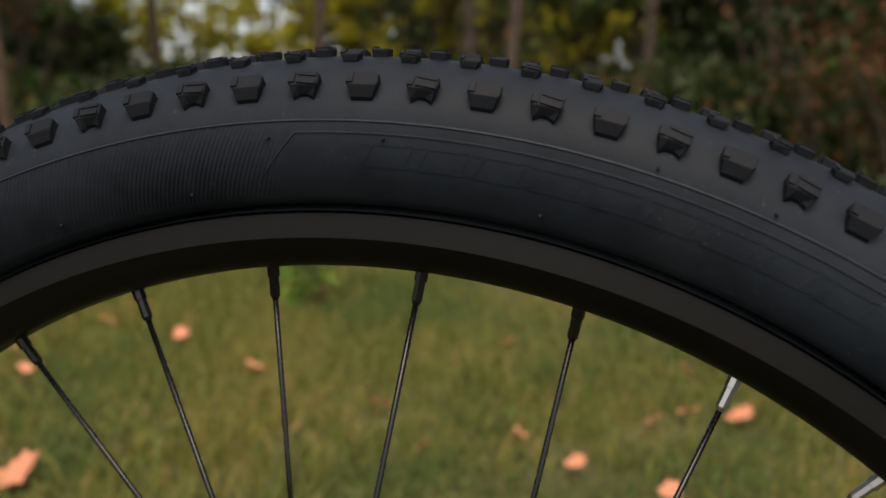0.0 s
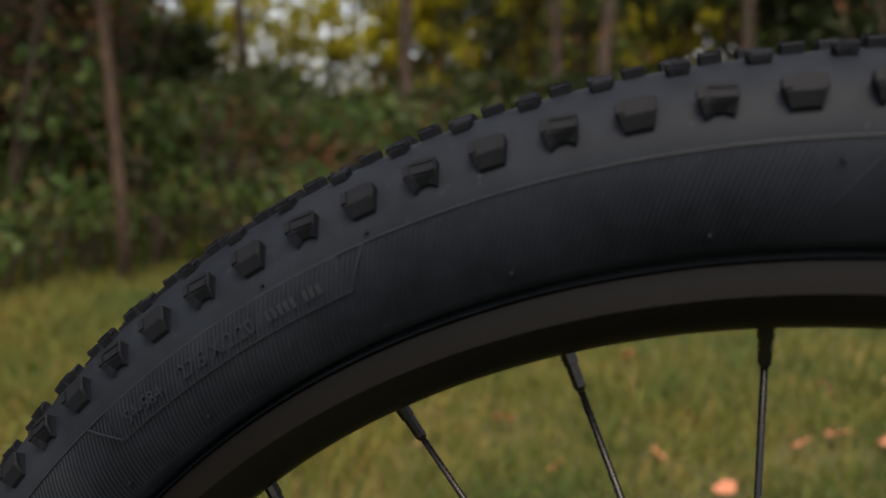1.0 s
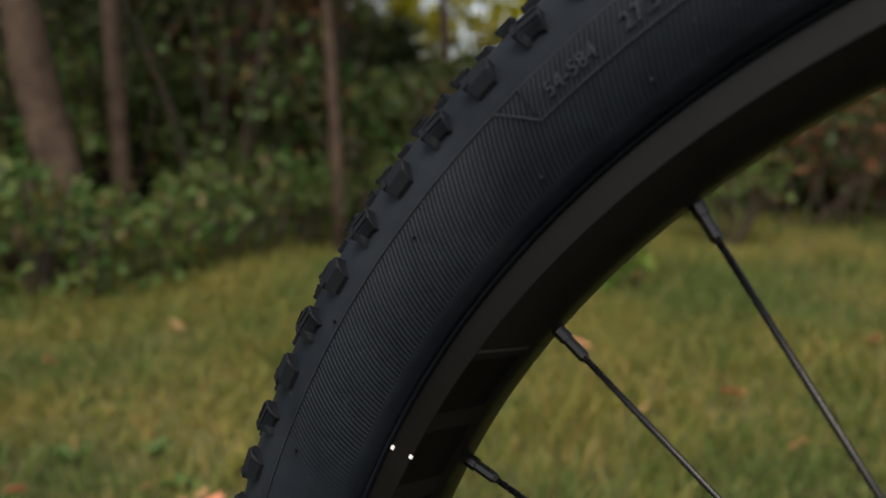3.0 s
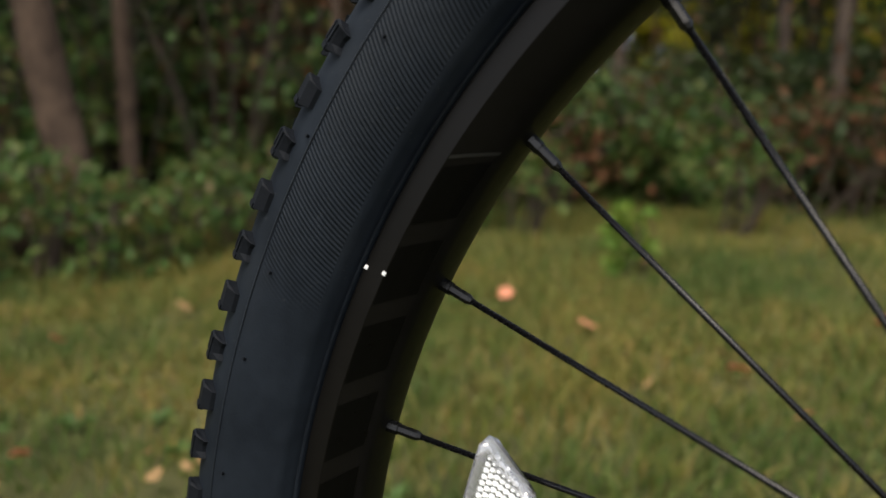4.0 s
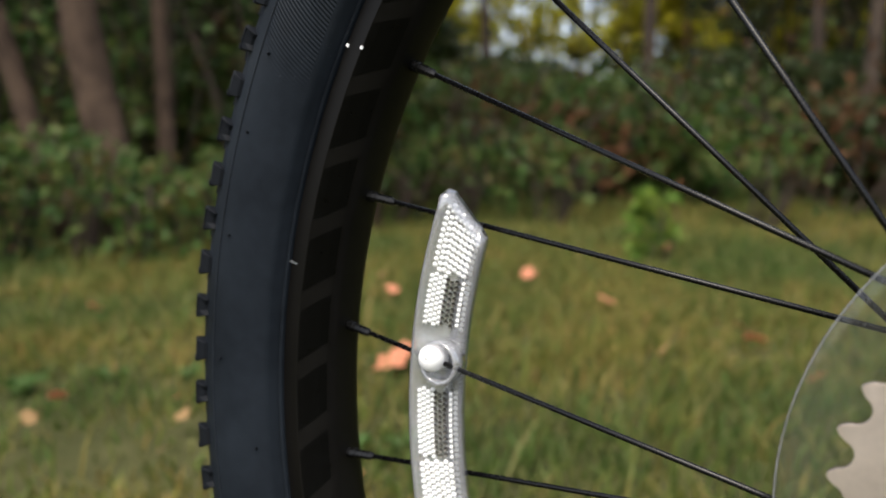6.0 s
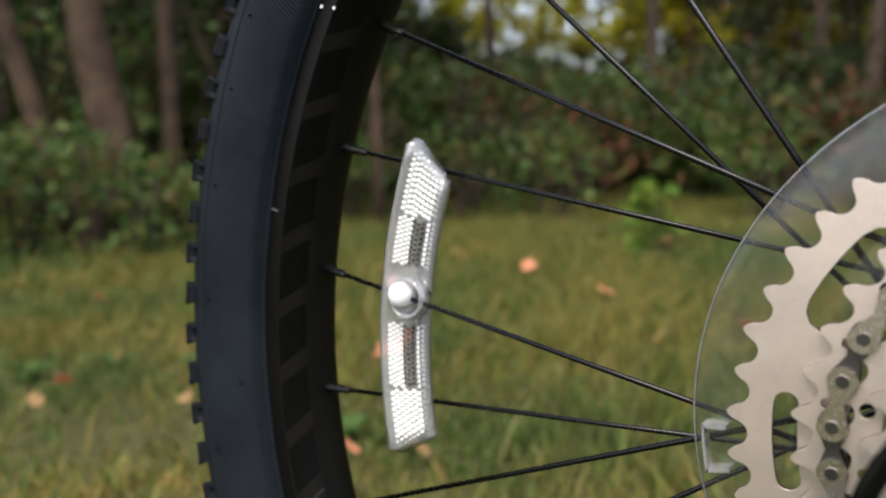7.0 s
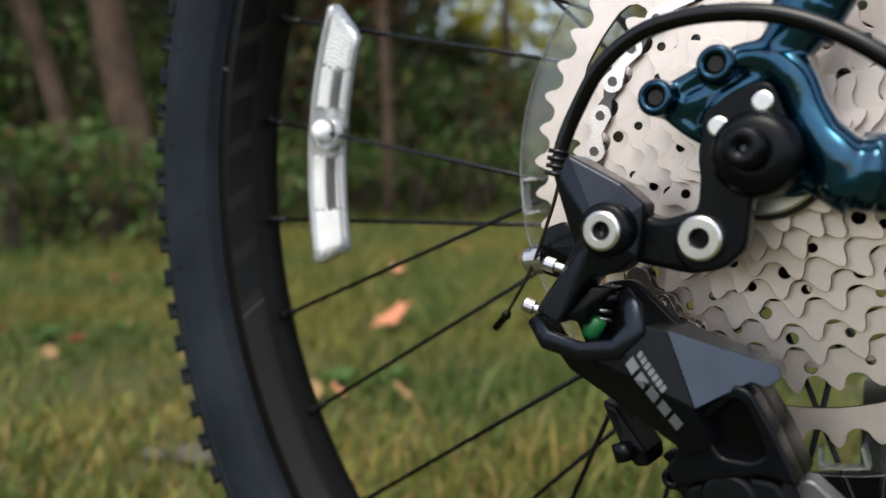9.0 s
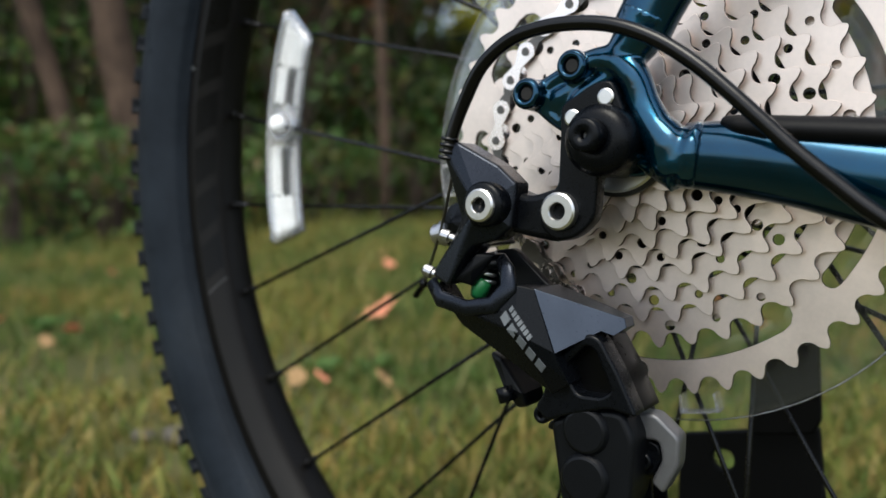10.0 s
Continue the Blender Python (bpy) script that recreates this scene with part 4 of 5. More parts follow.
def chain(bike):
    pitch, R = 12.7, 64.2
    yc = -0.0416
    line = []
    st = 360 / 32
    for k in range(0, 12):
        a = 85.0 + 5.0 + k * st - 2.2
        line.append((R * math.cos(radians(a)), R * math.sin(radians(a)), yc))
    up = [(line[0][0] + pitch * (j + 1), line[0][1] - 0.4 * (j + 1), yc + 0.0) for j in range(11)]
    last = line[-1]
    down = [(last[0] + 10.0 * (j + 1), last[1] - 7.85 * (j + 1), yc - 0.003 * (j + 1)) for j in range(6)]
    pts = up[::-1] + line + down

    def link_mesh(outer):
        bm = bmesh.new()
        w = 0.0030 if outer else 0.0021
        for s in (-1, 1):
            out = []
            for cx, q0 in ((-6.35, 90), (6.35, -90)):
                for j in range(9):
                    a = radians(q0 + j * 22.5)
                    out.append((cx + 3.9 * math.cos(a), 3.9 * math.sin(a)))
                out.append((0, -1.7) if cx < 0 else (0, 1.7))
            f = [bm.verts.new((x / 1000, s * w - 0.0004, z / 1000)) for x, z in out]
            b = [bm.verts.new((x / 1000, s * w + 0.0004, z / 1000)) for x, z in out]
            k = len(out)
            bm.faces.new(f)
            bm.faces.new(b[::-1])
            for j in range(k):
                bm.faces.new((f[j], b[j], b[(j + 1) % k], f[(j + 1) % k]))
        for cx in (-6.35, 6.35):
            r, hw = (1.75, 0.0038) if outer else (3.6, 0.0018)
            ring = [[bm.verts.new((cx / 1000 + r / 1000 * math.cos(j * 0.6283), y, r / 1000 * math.sin(j * 0.6283))) for j in range(10)] for y in (-hw, hw)]
            pin = [bm.faces.new(ring[0]), bm.faces.new(ring[1][::-1])]
            for j in range(10):
                bm.faces.new((ring[0][j], ring[1][j], ring[1][(j + 1) % 10], ring[0][(j + 1) % 10]))
            for f in pin:
                f.material_index = 1
        bmesh.ops.recalc_face_normals(bm, faces=bm.faces)
        me = bpy.data.meshes.new("chain_link")
        bm.to_mesh(me)
        bm.free()
        me.materials.append(chain_silver if outer else chain_dark)
        me.materials.append(chain_dark if outer else chain_silver)
        return me
    rollers = bmesh.new()
    for x, z, y in pts:
        ring = [[rollers.verts.new(((x + 3.0 * math.cos(j * 0.6283)) / 1000, y + o, HUB_Z + (z + 3.0 * math.sin(j * 0.6283)) / 1000)) for j in range(10)] for o in (-0.0012, 0.0012)]
        rollers.faces.new(ring[0])
        rollers.faces.new(ring[1][::-1])
        for j in range(10):
            rollers.faces.new((ring[0][j], ring[1][j], ring[1][(j + 1) % 10], ring[0][(j + 1) % 10]))
    t = part("chain", rollers, chain_dark, bike, "silver and dark chain on the cassette")
    kinds = (link_mesh(True), link_mesh(False))
    for i in range(len(pts) - 1):
        (x0, z0, y0), (x1, z1, y1) = pts[i], pts[i + 1]
        ob = new("chain_link", kinds[i % 2])
        adopt(ob, t)
        ang = math.degrees(math.atan2(z1 - z0, x1 - x0))
        ob.matrix_basis = Matrix.Translation(((x0 + x1) / 2000, (y0 + y1) / 2, HUB_Z + (z0 + z1) / 2000)) @ Matrix.Rotation(radians(-ang), 4, "Y")


def spoke_guard(bike):
    t = part("spoke_guard", lathe([(0.030, -0.0250), (0.088, -0.0250), (0.1020, -0.0246), (0.1052, -0.0240), (0.1056, -0.0234), (0.1052, -0.0230), (0.1020, -0.0236), (0.088, -0.0240), (0.030, -0.0240)], 128), disc_clear, bike, "clear plastic disc behind the cassette", True)
    # thin added ring that draws the highlight along the disc's edge
    part("edge", lathe([(0.1053, -0.0241), (0.1057, -0.0242), (0.1060, -0.0237), (0.1057, -0.0232), (0.1053, -0.0233)], 160), edge_clear, t, "rolled edge with its highlight in the colour", True)
    for a in (188.5, 282.0, 68.5):
        bm = bmesh.new()
        for da in (-3.9, 3.9):
            b = sector(0.0945, 0.1015, a + da - 0.35, a + da + 0.35, lambda r: -0.025, 0.006)
            me = bpy.data.meshes.new("tmp")
            b.to_mesh(me)
            b.free()
            bm.from_mesh(me)
            bpy.data.meshes.remove(me)
        b = sector(0.1008, 0.1016, a - 4.2, a + 4.2, lambda r: -0.025, 0.006)
        me = bpy.data.meshes.new("tmp")
        b.to_mesh(me)
        b.free()
        bm.from_mesh(me)
        bpy.data.meshes.remove(me)
        part("clip", bm, lens_clear, t, "clear spoke clip")


# ---- frame, axle, derailleur, cable ----
def cast(name, lines, parent, label, voxel=0.0008, rounds=4):
    """A cast lump: tubes (points in mm and radii in mm) melted into one smooth skin."""
    bm = bmesh.new()
    for pts in lines:
        fine = curve_points([Vector(p) for p in pts], 5)
        b = rod([(p.x / 1000, p.y / 1000, HUB_Z + p.z / 1000) for p in (Vector(q[:3]) for q in fine)], 0.004, 16, melt_radii(pts, 5))
        me = bpy.data.meshes.new("tube")
        b.to_mesh(me)
        b.free()
        bm.from_mesh(me)
        bpy.data.meshes.remove(me)
    ob = part(name, bm, frame_cast, parent, label, True)
    r = ob.modifiers.new("one skin", "REMESH")
    r.mode, r.voxel_size, r.use_smooth_shade = "VOXEL", voxel, True
    m = ob.modifiers.new("soft", "SMOOTH")
    m.factor, m.iterations = 0.5, rounds
    return ob


def melt_radii(pts, n):
    out = []
    for a, b in zip(pts, pts[1:]):
        out += [(a[3] + (b[3] - a[3]) * j / n) / 1000 for j in range(n)]
    return out + [pts[-1][3] / 1000]


def bicycle_frame(bike):
    t = bike
    cast("dropout", [
        # eyelets with the bridge between them and the rib under it
        [(-27.0, -87.0, 15.6, 5.4), (-27.0, -82, 15.6, 5.6), (-27.0, -77, 15.6, 5.2)],
        [(-10.5, -87.0, 24.1, 5.2), (-10.5, -82, 24.1, 5.4), (-10.5, -76, 24.1, 5.2)],
        [(-27.0, -82, 16.2, 3.0), (-18.5, -81.5, 20.8, 3.0), (-10.5, -82, 25.0, 3.6)],
        [(-27.0, -81, 14.0, 3.0), (-19.0, -80.5, 7.5, 2.8), (-13.5, -80.5, 4.5, 2.8)],
        [(-25.0, -79, 14.5, 4.6), (-17.0, -79, 14.5, 6.0), (-8.0, -79, 20.0, 5.5)],
        [(-17.0, -79, 9.0, 4.5), (-12.0, -79, 12.5, 5.0)],
        [(-14.0, -82, 6.0, 2.8), (-9.5, -83.5, 14.0, 2.6), (-1.0, -83.5, 19.5, 2.6), (4.5, -83, 20.5, 2.8)],
        # the arch over the axle, down into the stay
        [(-10.5, -82, 24.1, 4.2), (-3.5, -82.5, 26.2, 4.4), (3.5, -83, 25.2, 5.2), (9.0, -83.5, 20.5, 5.4), (12.8, -83.5, 12.0, 5.2), (16.5, -83.5, 5.0, 5.8), (21.5, -83, -1.5, 7.6), (24.0, -82, -7.0, 8.4), (25.0, -82, -11.0, 7.2)],
        [(24.5, -82, -10.5, 6.2), (18.0, -81.5, -9.0, 3.6), (11.5, -81.5, -5.5, 2.8), (9.8, -80.5, -6.8, 2.2)],
        [(3.0, -81.5, 25.0, 6.0), (8.0, -80.5, 32.0, 8.0), (12.0, -80, 40.0, 9.2)],
        # thick weld bead round the stay
        [(24.5, -80, -3.4, 9.2), (27.5, -79.6, -4.3, 11.0), (29.6, -79.4, -4.6, 11.0), (31.4, -79.2, -4.8, 9.8)],
    ], bike, "rounded cast dropout in gloss teal")
    inner = rounded([(-14, 12), (2, 18), (13, 12), (22, 6), (28, 0), (28, -14), (18, -9), (10, -12), (-8, -10), (-14, 0)], 3, 4)
    part("dropout_web", plate_mesh("dropout_web", [inner], -0.0780, -0.0740, 0.001, frame_teal, 2), frame_teal, t)
    for x, z in ((-27.0, 15.6), (-10.5, 24.1)):
        part("eyelet", lathe([(0.0026, -0.0865), (0.0027, -0.0888), (0.0034, -0.0898), (0.0045, -0.0896), (0.0053, -0.0884), (0.0055, -0.0865)], 36, True, HUB_Z + z / 1000, x / 1000), frame_teal, t, "raised round mount eyelet", True)
        part("eyelet_hole", drum(x, z, -0.0882, -0.0865, 0.0027, 20), dark_hole, t, "dark threaded hole")
    stay = curve_points([(0.026, -0.0792, HUB_Z - 0.0045), (0.040, -0.0787, HUB_Z - 0.0052), (0.060, -0.0780, HUB_Z - 0.0074), (0.085, -0.0770, HUB_Z - 0.0113), (0.16, -0.073, HUB_Z - 0.021), (0.30, -0.060, HUB_Z - 0.038), (0.44, -0.045, HUB_Z - 0.055)], 6)
    radii = [float(np.interp(p.x, (0.026, 0.04, 0.06, 0.085, 0.16), (0.0103, 0.0113, 0.0124, 0.0143, 0.0165))) for p in stay]
    part("chainstay", rod(stay, 0.011, 32, radii, (0.8, 1.0)), frame_teal, t, "", True)
    seat = curve_points([(0.0085, -0.0800, HUB_Z + 0.032), (0.0145, -0.0795, HUB_Z + 0.045), (0.034, -0.0785, HUB_Z + 0.074), (0.085, -0.073, HUB_Z + 0.119), (0.20, -0.06, HUB_Z + 0.18), (0.42, -0.03, HUB_Z + 0.285)], 6)
    part("seatstay", rod(seat, 0.0098, 28, None, (0.85, 1.0)), frame_teal, t, "", True)
    pad = curve_points([(0.0375, -0.0805, HUB_Z + 0.0058), (0.0415, -0.0808, HUB_Z + 0.0046), (0.050, -0.0808, HUB_Z + 0.0032), (0.085, -0.0800, HUB_Z + 0.0012), (0.16, -0.0760, HUB_Z - 0.004), (0.30, -0.0630, HUB_Z - 0.018)], 6)
    pr = [0.0014] + [float(np.interp(p.x, (0.0375, 0.0415, 0.05, 0.085, 0.3), (0.0016, 0.0031, 0.0042, 0.0047, 0.0055))) for p in pad[1:]]
    part("stay_guard", rod(pad, 0.0046, 24, pr, (1.75, 1.0)), pad_black, bike, "matt black rubber guard on the chainstay", True)
    out = rounded([(0, 18.5), (5, 18.5), (10, 7), (12.5, -3), (10, -9), (1.5, -11), (1, -26), (-5, -32), (-13, -34), (-19, -29), (-18.5, -20), (-12.5, -16), (-12.5, 5), (-13, 11)], 3.2, 4)
    hanger = part("derailleur_hanger", plate_mesh("derailleur_hanger", [out], -0.0905, -0.0835, 0.0009, dr_black, 2), dr_black, bike, "black hanger bolted to the dropout")
    for x, z in ((3.0, 13.2), (-8.2, 6.8)):
        part("rivet", lathe([(0.0001, -0.0912), (0.0022, -0.0912), (0.0028, -0.0909), (0.0028, -0.089), (0.0001, -0.089)], 24, True, HUB_Z + z / 1000, x / 1000), chrome, hanger, "bright rivet head")
    axle = part("thru_axle", lathe([(0.0001, -0.0965), (0.0085, -0.0965), (0.0112, -0.0940), (0.0118, -0.0900), (0.0118, -0.070), (0.0001, -0.070)], 40, True, HUB_Z - 0.0005, 0.0022), dr_black, bike, "black axle end in the dropout", True)
    part("tip", lathe([(0.0014, -0.1000), (0.0014, -0.1030), (0.0046, -0.1030), (0.0054, -0.1022), (0.0056, -0.094), (0.0001, -0.094), (0.0001, -0.1000)], 32, True, HUB_Z + 0.0005, 0.0012), dr_black, axle, "", True)
    part("socket", drum(1.2, 0.5, -0.1004, -0.099, 0.0014, 12), lever_grey, axle)


def bolt(x, z, y, r, parent, hole):
    b = part("pivot_bolt", lathe([(hole, y + 0.0022), (hole, y - 0.0010), (hole + 0.0003, y - 0.0014), (r - 0.0009, y - 0.0014), (r - 0.0002, y - 0.0008), (r, y), (r, y + 0.006), (hole, y + 0.006)], 40, True, HUB_Z + z / 1000, x / 1000), chrome, parent, "bright bored pivot bolt", True)
    e = b.modifiers.new("crisp", "EDGE_SPLIT")
    e.split_angle = radians(30)
    part("socket", plate_mesh("socket", [[(x + hole * 1080 * math.cos(q * math.pi / 3), z + hole * 1080 * math.sin(q * math.pi / 3)) for q in range(6)]], y + 0.0022, y + 0.003, 0.0001, dark_hole), dark_hole, parent)


def facet_y(front, x, z):
    """The height of a faceted front at (x, z) mm."""
    *rim, mid = front
    for i, a in enumerate(rim):
        b = rim[(i + 1) % len(rim)]
        ax, az, bx, bz = a[0] - mid[0], a[1] - mid[1], b[0] - mid[0], b[1] - mid[1]
        det = ax * bz - az * bx
        px, pz = x - mid[0], z - mid[1]
        u, v = (px * bz - pz * bx) / det, (ax * pz - az * px) / det
        if u >= -0.001 and v >= -0.001:
            return mid[2] + u * (a[2] - mid[2]) + v * (b[2] - mid[2])
    return mid[2]


def derailleur(bike):
    # black plate added behind the link window, for the shade inside it
    t = part("rear_derailleur", plate_mesh("rear_derailleur", [rounded([(-54, -50), (-44, -40), (-34, -38), (-20, -50), (2, -60), (-6, -76), (-20, -76), (-48, -62)], 3, 3)], -.0800, -.0760, 0.0006, dr_plastic), dr_plastic, bike, "dark grey and black derailleur under the dropout")
    arm = facets([(-57, -2, -.0955), (-50, -1, -.0955), (-34, -9, -.0935), (-27, -15, -.0925), (-28, -30, -.0935), (-34, -35, -.0945), (-41, -37, -.0955), (-44, -41, -.0975), (-50, -52, -.0985), (-60, -49, -.0945), (-53, -38, -.0935), (-48, -28, -.094), (-39, -23, -.0990)], -.083)
    soften(part("upper_arm", arm, dr_dark, t, "satin dark grey faceted arm"), 0.0011, 3, 20)
    part("arm_boss", drum(-36, -22.5, -.1005, -.085, 0.0078, 32, 0.0012), dr_black, t, "", True)
    bolt(-36.2, -22.8, -.1008, 0.0058, t, 0.0026)
    part("mounting_link", plate_mesh("mounting_link", [rounded([(-36, -15), (-24, -19.5), (-12, -15.5), (-4, -20), (-4, -30), (-12, -34.5), (-24, -33), (-37, -31)], 4, 5)], -.0895, -.077, 0.0022, dr_black, 3), dr_black, t, "", True)
    bolt(-11.0, -23.8, -.0925, 0.0064, t, 0.0028)
    body = [(-60.5, -52, -.0925), (-55, -59, -.0945), (-36, -61.5, -.0968), (-30, -57, -.0968), (-24, -49.5, -.0950), (-18.6, -50.4, -.0930), (-9.6, -70.6, -.0945), (-4.8, -81, -.0915), (-11.7, -85.5, -.0900), (-25, -78.3, -.0905), (-50, -66.8, -.0885), (-22.5, -65, -.0982)]
    soften(part("outer_link", facets(body, -.079), dr_black, t, "satin black outer parallelogram link"), 0.0009, 3, 20)
    lip = [(-0.0605, -0.0935, HUB_Z - 0.0515), (-0.0550, -0.0955, HUB_Z - 0.0572), (-0.0430, -0.0965, HUB_Z - 0.0592), (-0.0320, -0.0970, HUB_Z - 0.0568), (-0.0270, -0.0955, HUB_Z - 0.0505), (-0.0290, -0.0935, HUB_Z - 0.0450), (-0.0328, -0.0915, HUB_Z - 0.0408)]
    part("link_lip", rod(lip, 0.0021, 10, [0.0018, 0.0022, 0.0021, 0.0022, 0.0024, 0.0022, 0.0016], (0.7, 1.45)), dr_dark, t, "satin grey lip round the link window", True)
    face = facets([(-18.8, -50.2, -.0928), (9.3, -58.4, -.0812), (10.2, -61.5, -.0816), (7.0, -64.2, -.0840), (3.2, -62.6, -.0854), (-9.4, -71.0, -.0940), (-5.0, -60.6, -.0891)], -.074)
    soften(part("front_link", face, dr_grey, t, "satin grey bevelled link face"), 0.0010, 3, 20)
    lug = facets([(-50, -50, -.0955), (-42, -40, -.093), (-36, -40, -.090), (-44, -52, -.092), (-43, -46, -.0945)], -.082)
    soften(part("inner_link", lug, dr_plastic, t), 0.0008, 2)
    part("spring", rod([Vector((-0.0420 + 0.0030 * math.cos(q * 0.7), -0.085 + 0.0030 * math.sin(q * 0.7), HUB_Z - 0.0400 - q * 0.0003)) for q in range(40)], 0.0007, 6), chrome, t, "", True)
    part("spring_seat", rod([(-0.0450, -0.087, HUB_Z - 0.0565), (-0.0440, -0.087, HUB_Z - 0.0545), (-0.0420, -0.087, HUB_Z - 0.0505), (-0.0415, -0.087, HUB_Z - 0.0495)], 0.0034, 16, [0.0022, 0.0032, 0.0030, 0.0020]), green_part, t, "green plastic spring seat", True)
    part("window_pin", rod([(-0.046, -0.088, HUB_Z - 0.045), (-0.034, -0.088, HUB_Z - 0.043)], 0.0018, 12), dr_black, t, "", True)
    rim_line = rounded([(-13.5, -75.5), (-0.8, -63.6), (3.8, -64.8), (10.5, -75), (18.0, -89.0), (8.0, -87.6), (-7.9, -93.0), (-14, -96), (-19, -92), (-16, -87)], 2.2, 4)
    pocket = rounded([(-9.2, -76.6), (-0.8, -67.6), (2.4, -69), (8.8, -81.6), (5, -84.5), (-3, -84.8)], 1.8, 4)
    part("lower_knuckle", plate_mesh("lower_knuckle", [rim_line, pocket], -.0885, -.0790, 0.0011, dr_black, 3), dr_black, t, "black knuckle with a deep pocket", True).modifiers.new("crisp", "EDGE_SPLIT").split_angle = radians(40)
    part("knuckle_recess", plate_mesh("knuckle_recess", [rim_line], -.0815, -.066, 0.0005, decal_black), decal_black, t)
    part("clutch_cover", plate_mesh("clutch_cover", [rounded([(-14, -96.5), (-7, -92.5), (3, -89.0), (12, -88.6), (16.5, -97), (16.0, -118), (11, -132), (-5, -133), (-9, -122)], 3, 5)], -.0862, -.066, 0.0022, dr_plastic, 4), dr_plastic, t, "matt black clutch cover", True)
    for x, z, r in ((-0.5, -97, 0.0088), (0.0, -113.5, 0.0092)):
        part("clutch_boss", lathe([(0.0001, -.0882), (r - 0.0022, -.0882), (r - 0.0014, -.0878), (r - 0.0006, -.0868), (r, -.0850), (r, -.078), (0.0001, -.078)], 36, True, HUB_Z + z / 1000, x / 1000), dr_plastic, t, "", True).modifiers.new("crisp", "EDGE_SPLIT").split_angle = radians(22)
    lever = plate_mesh("lever", [rounded([(9, -91), (19, -90.5), (27.5, -97), (27.5, -107), (23, -117), (18.5, -114), (22, -105.5), (20.5, -99.5), (9, -100)], 1.6, 3)], -.0745, -.066, 0.0012, lever_grey, 3)
    part("clutch_lever", lever, lever_grey, t, "grey clutch lever", True)
    part("lever_base", plate_mesh("lever_base", [rounded([(8, -98), (20, -101), (22, -106), (18, -113), (9, -112)], 2, 3)], -.0720, -.062, 0.0010, dr_black), dr_black, t)
    for x, z, y in ((15.2, -107.5, -.0735), (-17.5, -95.0, -.0762 - .0095)):
        part("screw", lathe([(0.0011, y + 0.0004), (0.0013, y - 0.0006), (0.0026, y - 0.0008), (0.0031, y), (0.0031, y + 0.004), (0.0011, y + 0.004)], 24, True, HUB_Z + z / 1000, x / 1000), dr_black, t, "", True)
        part("socket", drum(x, z, y + 0.0012, y + 0.002, 0.0012, 6), dark_hole, t)
    bracket = facets([(-43, -77, -.080), (-37, -78, -.082), (-27, -90, -.082), (-26, -95, -.080), (-31, -97, -.078), (-36, -91, -.077), (-35, -88, -.083)], -.066)
    soften(part("guide_bracket", bracket, dr_plastic, t), 0.0016, 3)
    part("bracket_knob", rod([(-0.0345, -0.083, HUB_Z - 0.0885), (-0.0325, -0.083, HUB_Z - 0.0935)], 0.0032, 14), dr_black, t, "", True)
    # cage, pulley and limit screws
    cage = rounded([(-14, -92), (6, -88), (14, -100), (20, -150), (16, -166), (6, -166), (-2, -150), (-10, -118)], 4, 4)
    for n, yf in (("outer_cage_plate", -.0660), ("inner_cage_plate", -.0520)):
        part(n, plate_mesh(n, [cage, circle(8, -140, 5, 20)], yf, yf + 0.0016, 0.0003, dr_black), dr_black, t)
    for n, x, z in (("guide_pulley", -8, -100), ("tension_pulley", 11, -155)):
        part(n, plate_mesh(n, [[(x + p, z + q) for p, q in cog_outline(13, 21.0, 17.0, 5)], circle(x, z, 4, 16)], -.0600, -.0560, 0.0006, dr_plastic), dr_plastic, t)
    for p, q, r in (((-0.0520, -0.0880, HUB_Z - 0.0365), (-0.0605, -0.0895, HUB_Z - 0.0342), 0.0029), ((-0.0575, -0.0905, HUB_Z - 0.0502), (-0.0660, -0.0915, HUB_Z - 0.0475), 0.0029)):
        d = (Vector(q) - Vector(p))
        pp = [Vector(p) + d * f for f in (0, 0.5, 0.52, 0.86, 0.96)]
        part("limit_screw", rod(pp, r, 12, [r * 0.5, r * 0.5, r * 0.8, r * 0.8, r * 0.5]), nipple_silver, t, "small bright limit screw")
    # arm that clamps the cable, with its bolt
    soften(part("cable_arm", facets([(-71, -29, -.0720), (-68, -24, -.0715), (-62, -22, -.0725), (-50, -29, -.0770), (-44, -38, -.0780), (-60, -41.5, -.0740), (-69.5, -40, -.0715), (-66, -31, -.0755)], -.0600), dr_black, t, "black arm clamping the cable"), 0.0010, 3, 20)
    part("clamp_bolt", rod([(-0.0700, -0.0675, HUB_Z - 0.0350), (-0.0735, -0.0675, HUB_Z - 0.0357), (-0.0736, -0.0675, HUB_Z - 0.0357), (-0.0770, -0.0675, HUB_Z - 0.0364), (-0.0778, -0.0675, HUB_Z - 0.0366)], 0.004, 24, [0.0052, 0.0052, 0.0042, 0.0042, 0.0035]), nipple_silver, t, "bright cable clamp bolt")
    part("socket", rod([(-0.0770, -0.0675, HUB_Z - 0.0364), (-0.0780, -0.0675, HUB_Z - 0.0366)], 0.0021, 6), dark_hole, t)
    # blank print where the maker's marks sit
    ux, uz = 0.63, -0.776
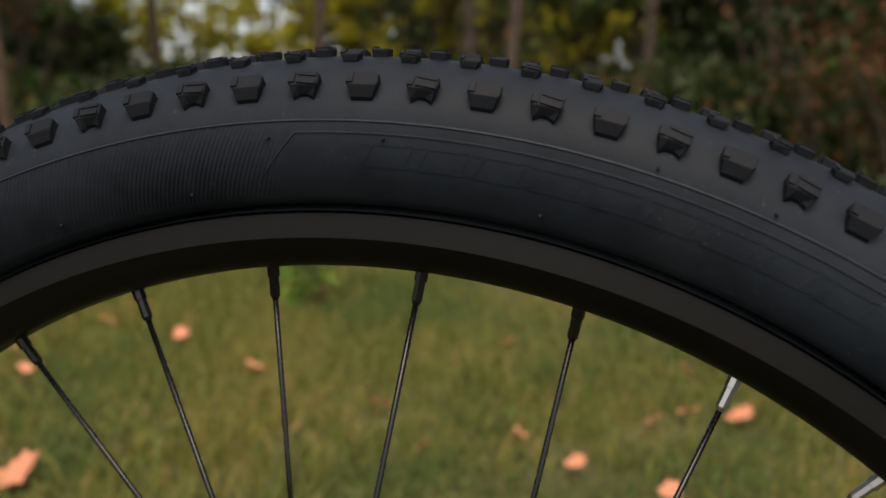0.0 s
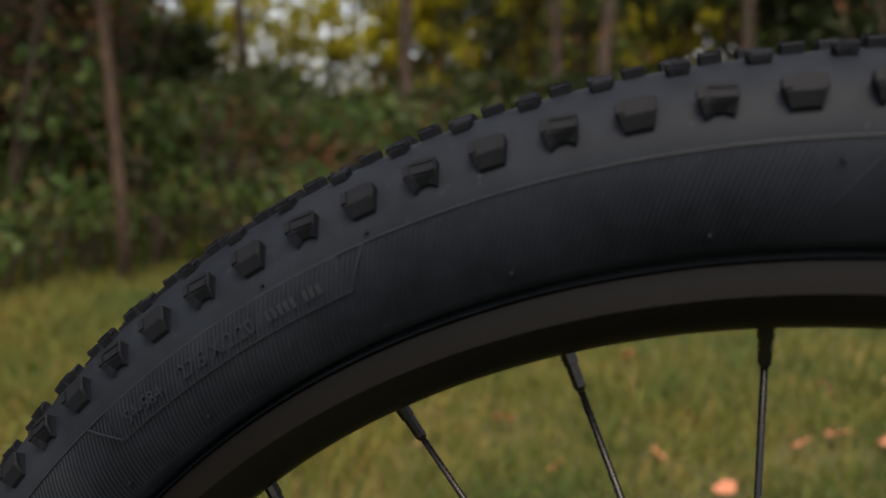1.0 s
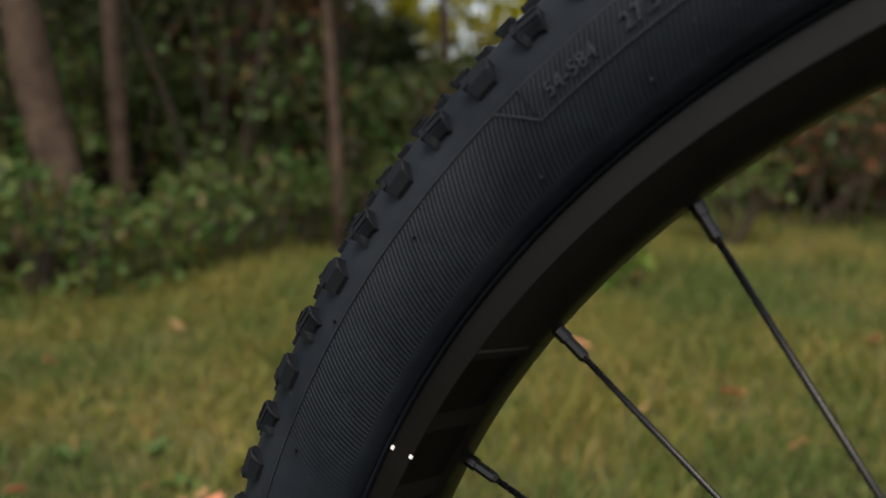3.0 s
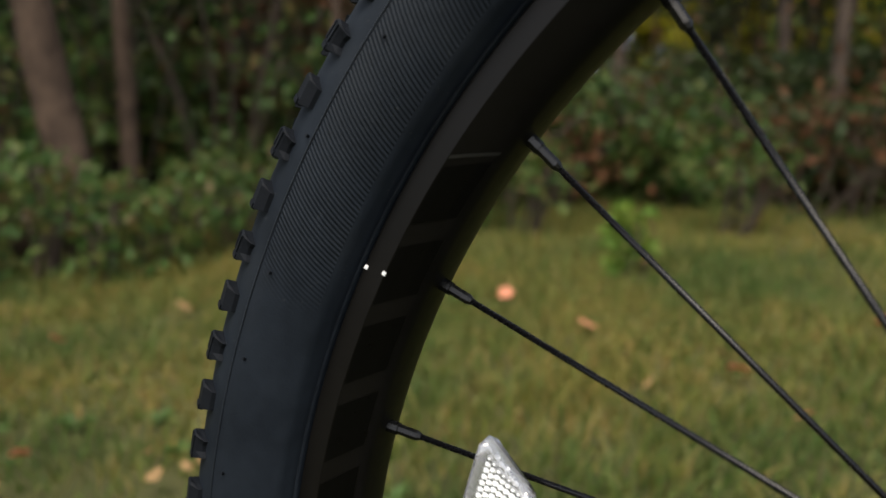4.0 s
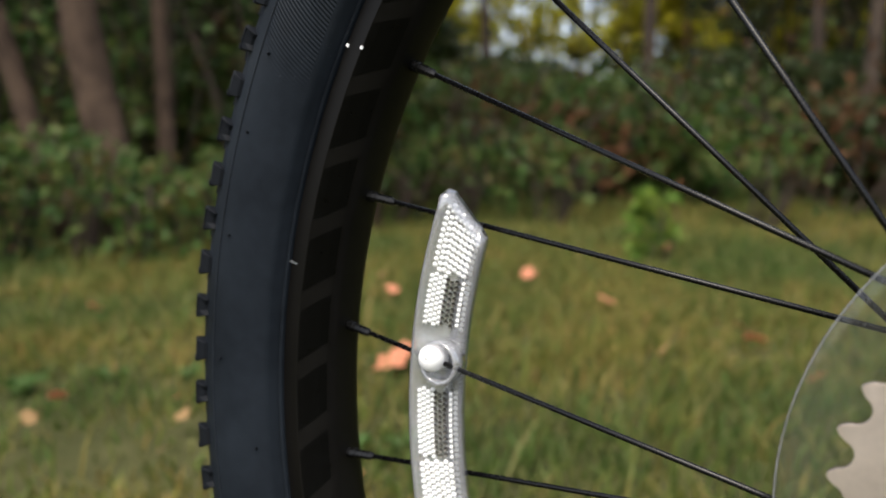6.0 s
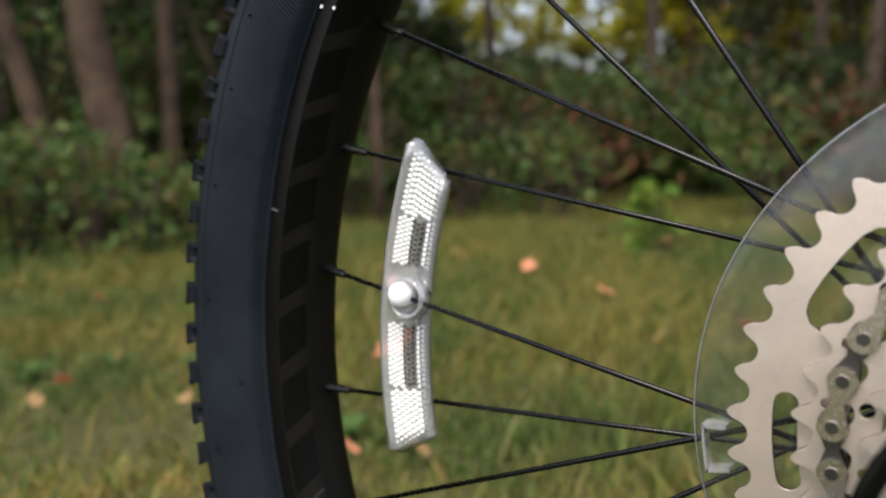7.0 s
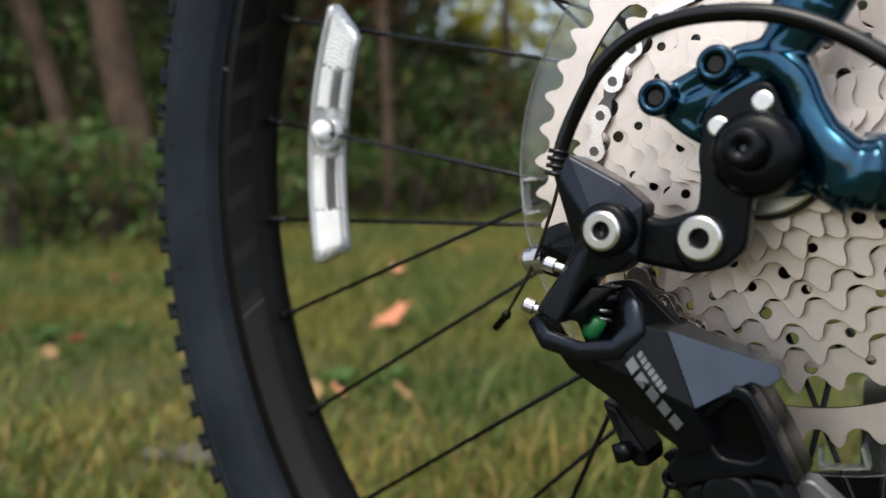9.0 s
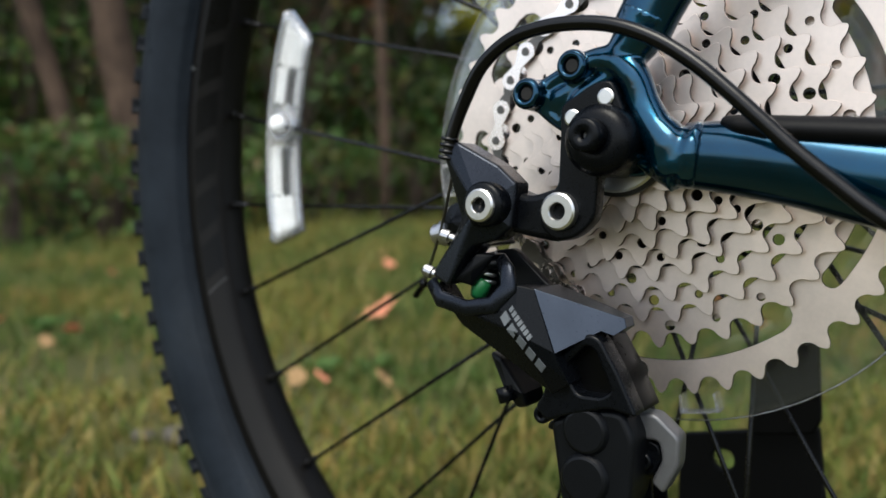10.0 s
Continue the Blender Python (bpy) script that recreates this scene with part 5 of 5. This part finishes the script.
    for ox, oz, ln, n, hh in ((-25.6, -57.6, 13.0, 7, 1.7), (-28.6, -60.6, 24.0, 5, 3.0)):
        for i in range(n):
            st = ln / n
            s0, s1 = i * st, i * st + st * 0.74
            q = [(ox + ux * s + 0.776 * h, oz + uz * s + 0.63 * h) for s, h in ((s0, 0), (s1, 0), (s1 - 0.25 * hh, hh), (s0 - 0.25 * hh, hh))]
            bm = bmesh.new()
            f = [bm.verts.new((x / 1000, facet_y(body, x, z) - 0.00050, HUB_Z + z / 1000)) for x, z in q]
            b = [bm.verts.new((x / 1000, facet_y(body, x, z) + 0.0006, HUB_Z + z / 1000)) for x, z in q]
            bm.faces.new(f)
            for j in range(4):
                bm.faces.new((f[j], b[j], b[(j + 1) % 4], f[(j + 1) % 4]))
            part("print_block", bm, print_grey, t, "pale grey blank print block")


def cable(bike):
    pts = [(-53.5, -5), (-52.5, 2), (-48.5, 12), (-40.5, 24.5), (-30, 32.5), (-18, 35.6), (-5, 36), (8, 34), (21, 28.7), (32.5, 21.3), (42.5, 13), (52, 4.5), (61.5, -4), (72, -12.5), (84, -21.5), (110, -38), (150, -52), (300, -75)]
    ys = [-.0945] * 3 + [-.096] * 12 + [-.095, -.09, -.07]
    t = part("shift_cable", rod(curve_points([(x / 1000, y, HUB_Z + z / 1000) for (x, z), y in zip(pts, ys)], 6), 0.0024, 14), housing_black, bike, "black cable housing looping into the derailleur", True)
    for i in range(4):
        z = HUB_Z + 0.0005 - 0.0022 * i
        part("bellows_ring", rod([(-0.0536 - 0.0003 * i, -0.0945, z), (-0.0538 - 0.0003 * i, -0.0945, z - 0.0013)], 0.0033, 14), housing_black, t, "", True)
    wire = [(-0.0545, -0.0900, HUB_Z - 0.004), (-0.0600, -0.0835, HUB_Z - 0.015), (-0.0700, -0.0740, HUB_Z - 0.032), (-0.0760, -0.0690, HUB_Z - 0.0410), (-0.0840, -0.0610, HUB_Z - 0.0490), (-0.0945, -0.0510, HUB_Z - 0.0595)]
    part("inner_wire", rod(curve_points(wire, 4), 0.0006, 6), chain_dark, t, "thin steel inner wire", True)
    part("end_cap", rod([(-0.0930, -0.0522, HUB_Z - 0.0580), (-0.0945, -0.0510, HUB_Z - 0.0597), (-0.0950, -0.0507, HUB_Z - 0.0602), (-0.1005, -0.0482, HUB_Z - 0.0655)], 0.0014, 10, [0.0012, 0.0019, 0.0014, 0.0015]), housing_black, t, "black crimped cable end", True)


def bike_stand():
    z0 = float(ground_z(np.array(0.0), np.array(0.09)))
    t = thing("bike_stand", (0.01, 0.09, z0), "black flat bicycle stand behind the wheel", "bike stand")
    foot = (z0 - HUB_Z) * 1000 - 5
    part("post", plate_mesh("post", [rounded([(-22, -144), (-10, -141), (45, -127), (50, -164), (54, foot), (-16, foot)], 3, 3), circle(1, -153, 5.5, 20)], 0.084, 0.090, 0.001, stand_black), stand_black, t)
    part("bracket", plate_mesh("bracket", [rounded([(13, -92), (43, -85), (46.5, -123), (43, -130), (14, -136)], 2, 3)], 0.080, 0.084, 0.001, stand_black), stand_black, t)
    part("foot", plate_mesh("foot", [rounded([(-90, foot + 12), (110, foot + 12), (115, foot), (-95, foot)], 3, 3)], 0.070, 0.110, 0.002, stand_black), stand_black, t)


ground()
grass()
woods()
fallen_leaves()
weeds()
stones()
bike_stand()
wheel_reflector()
bicycle = thing("bicycle", (0, 0, 0), "parked mountain bicycle with knobbly tyre and glossy teal frame", "bicycle")
spoke_guard(bicycle)
cassette(bicycle)
chain(bicycle)
bicycle_frame(bicycle)
derailleur(bicycle)
cable(bicycle)
rear_wheel(bicycle)
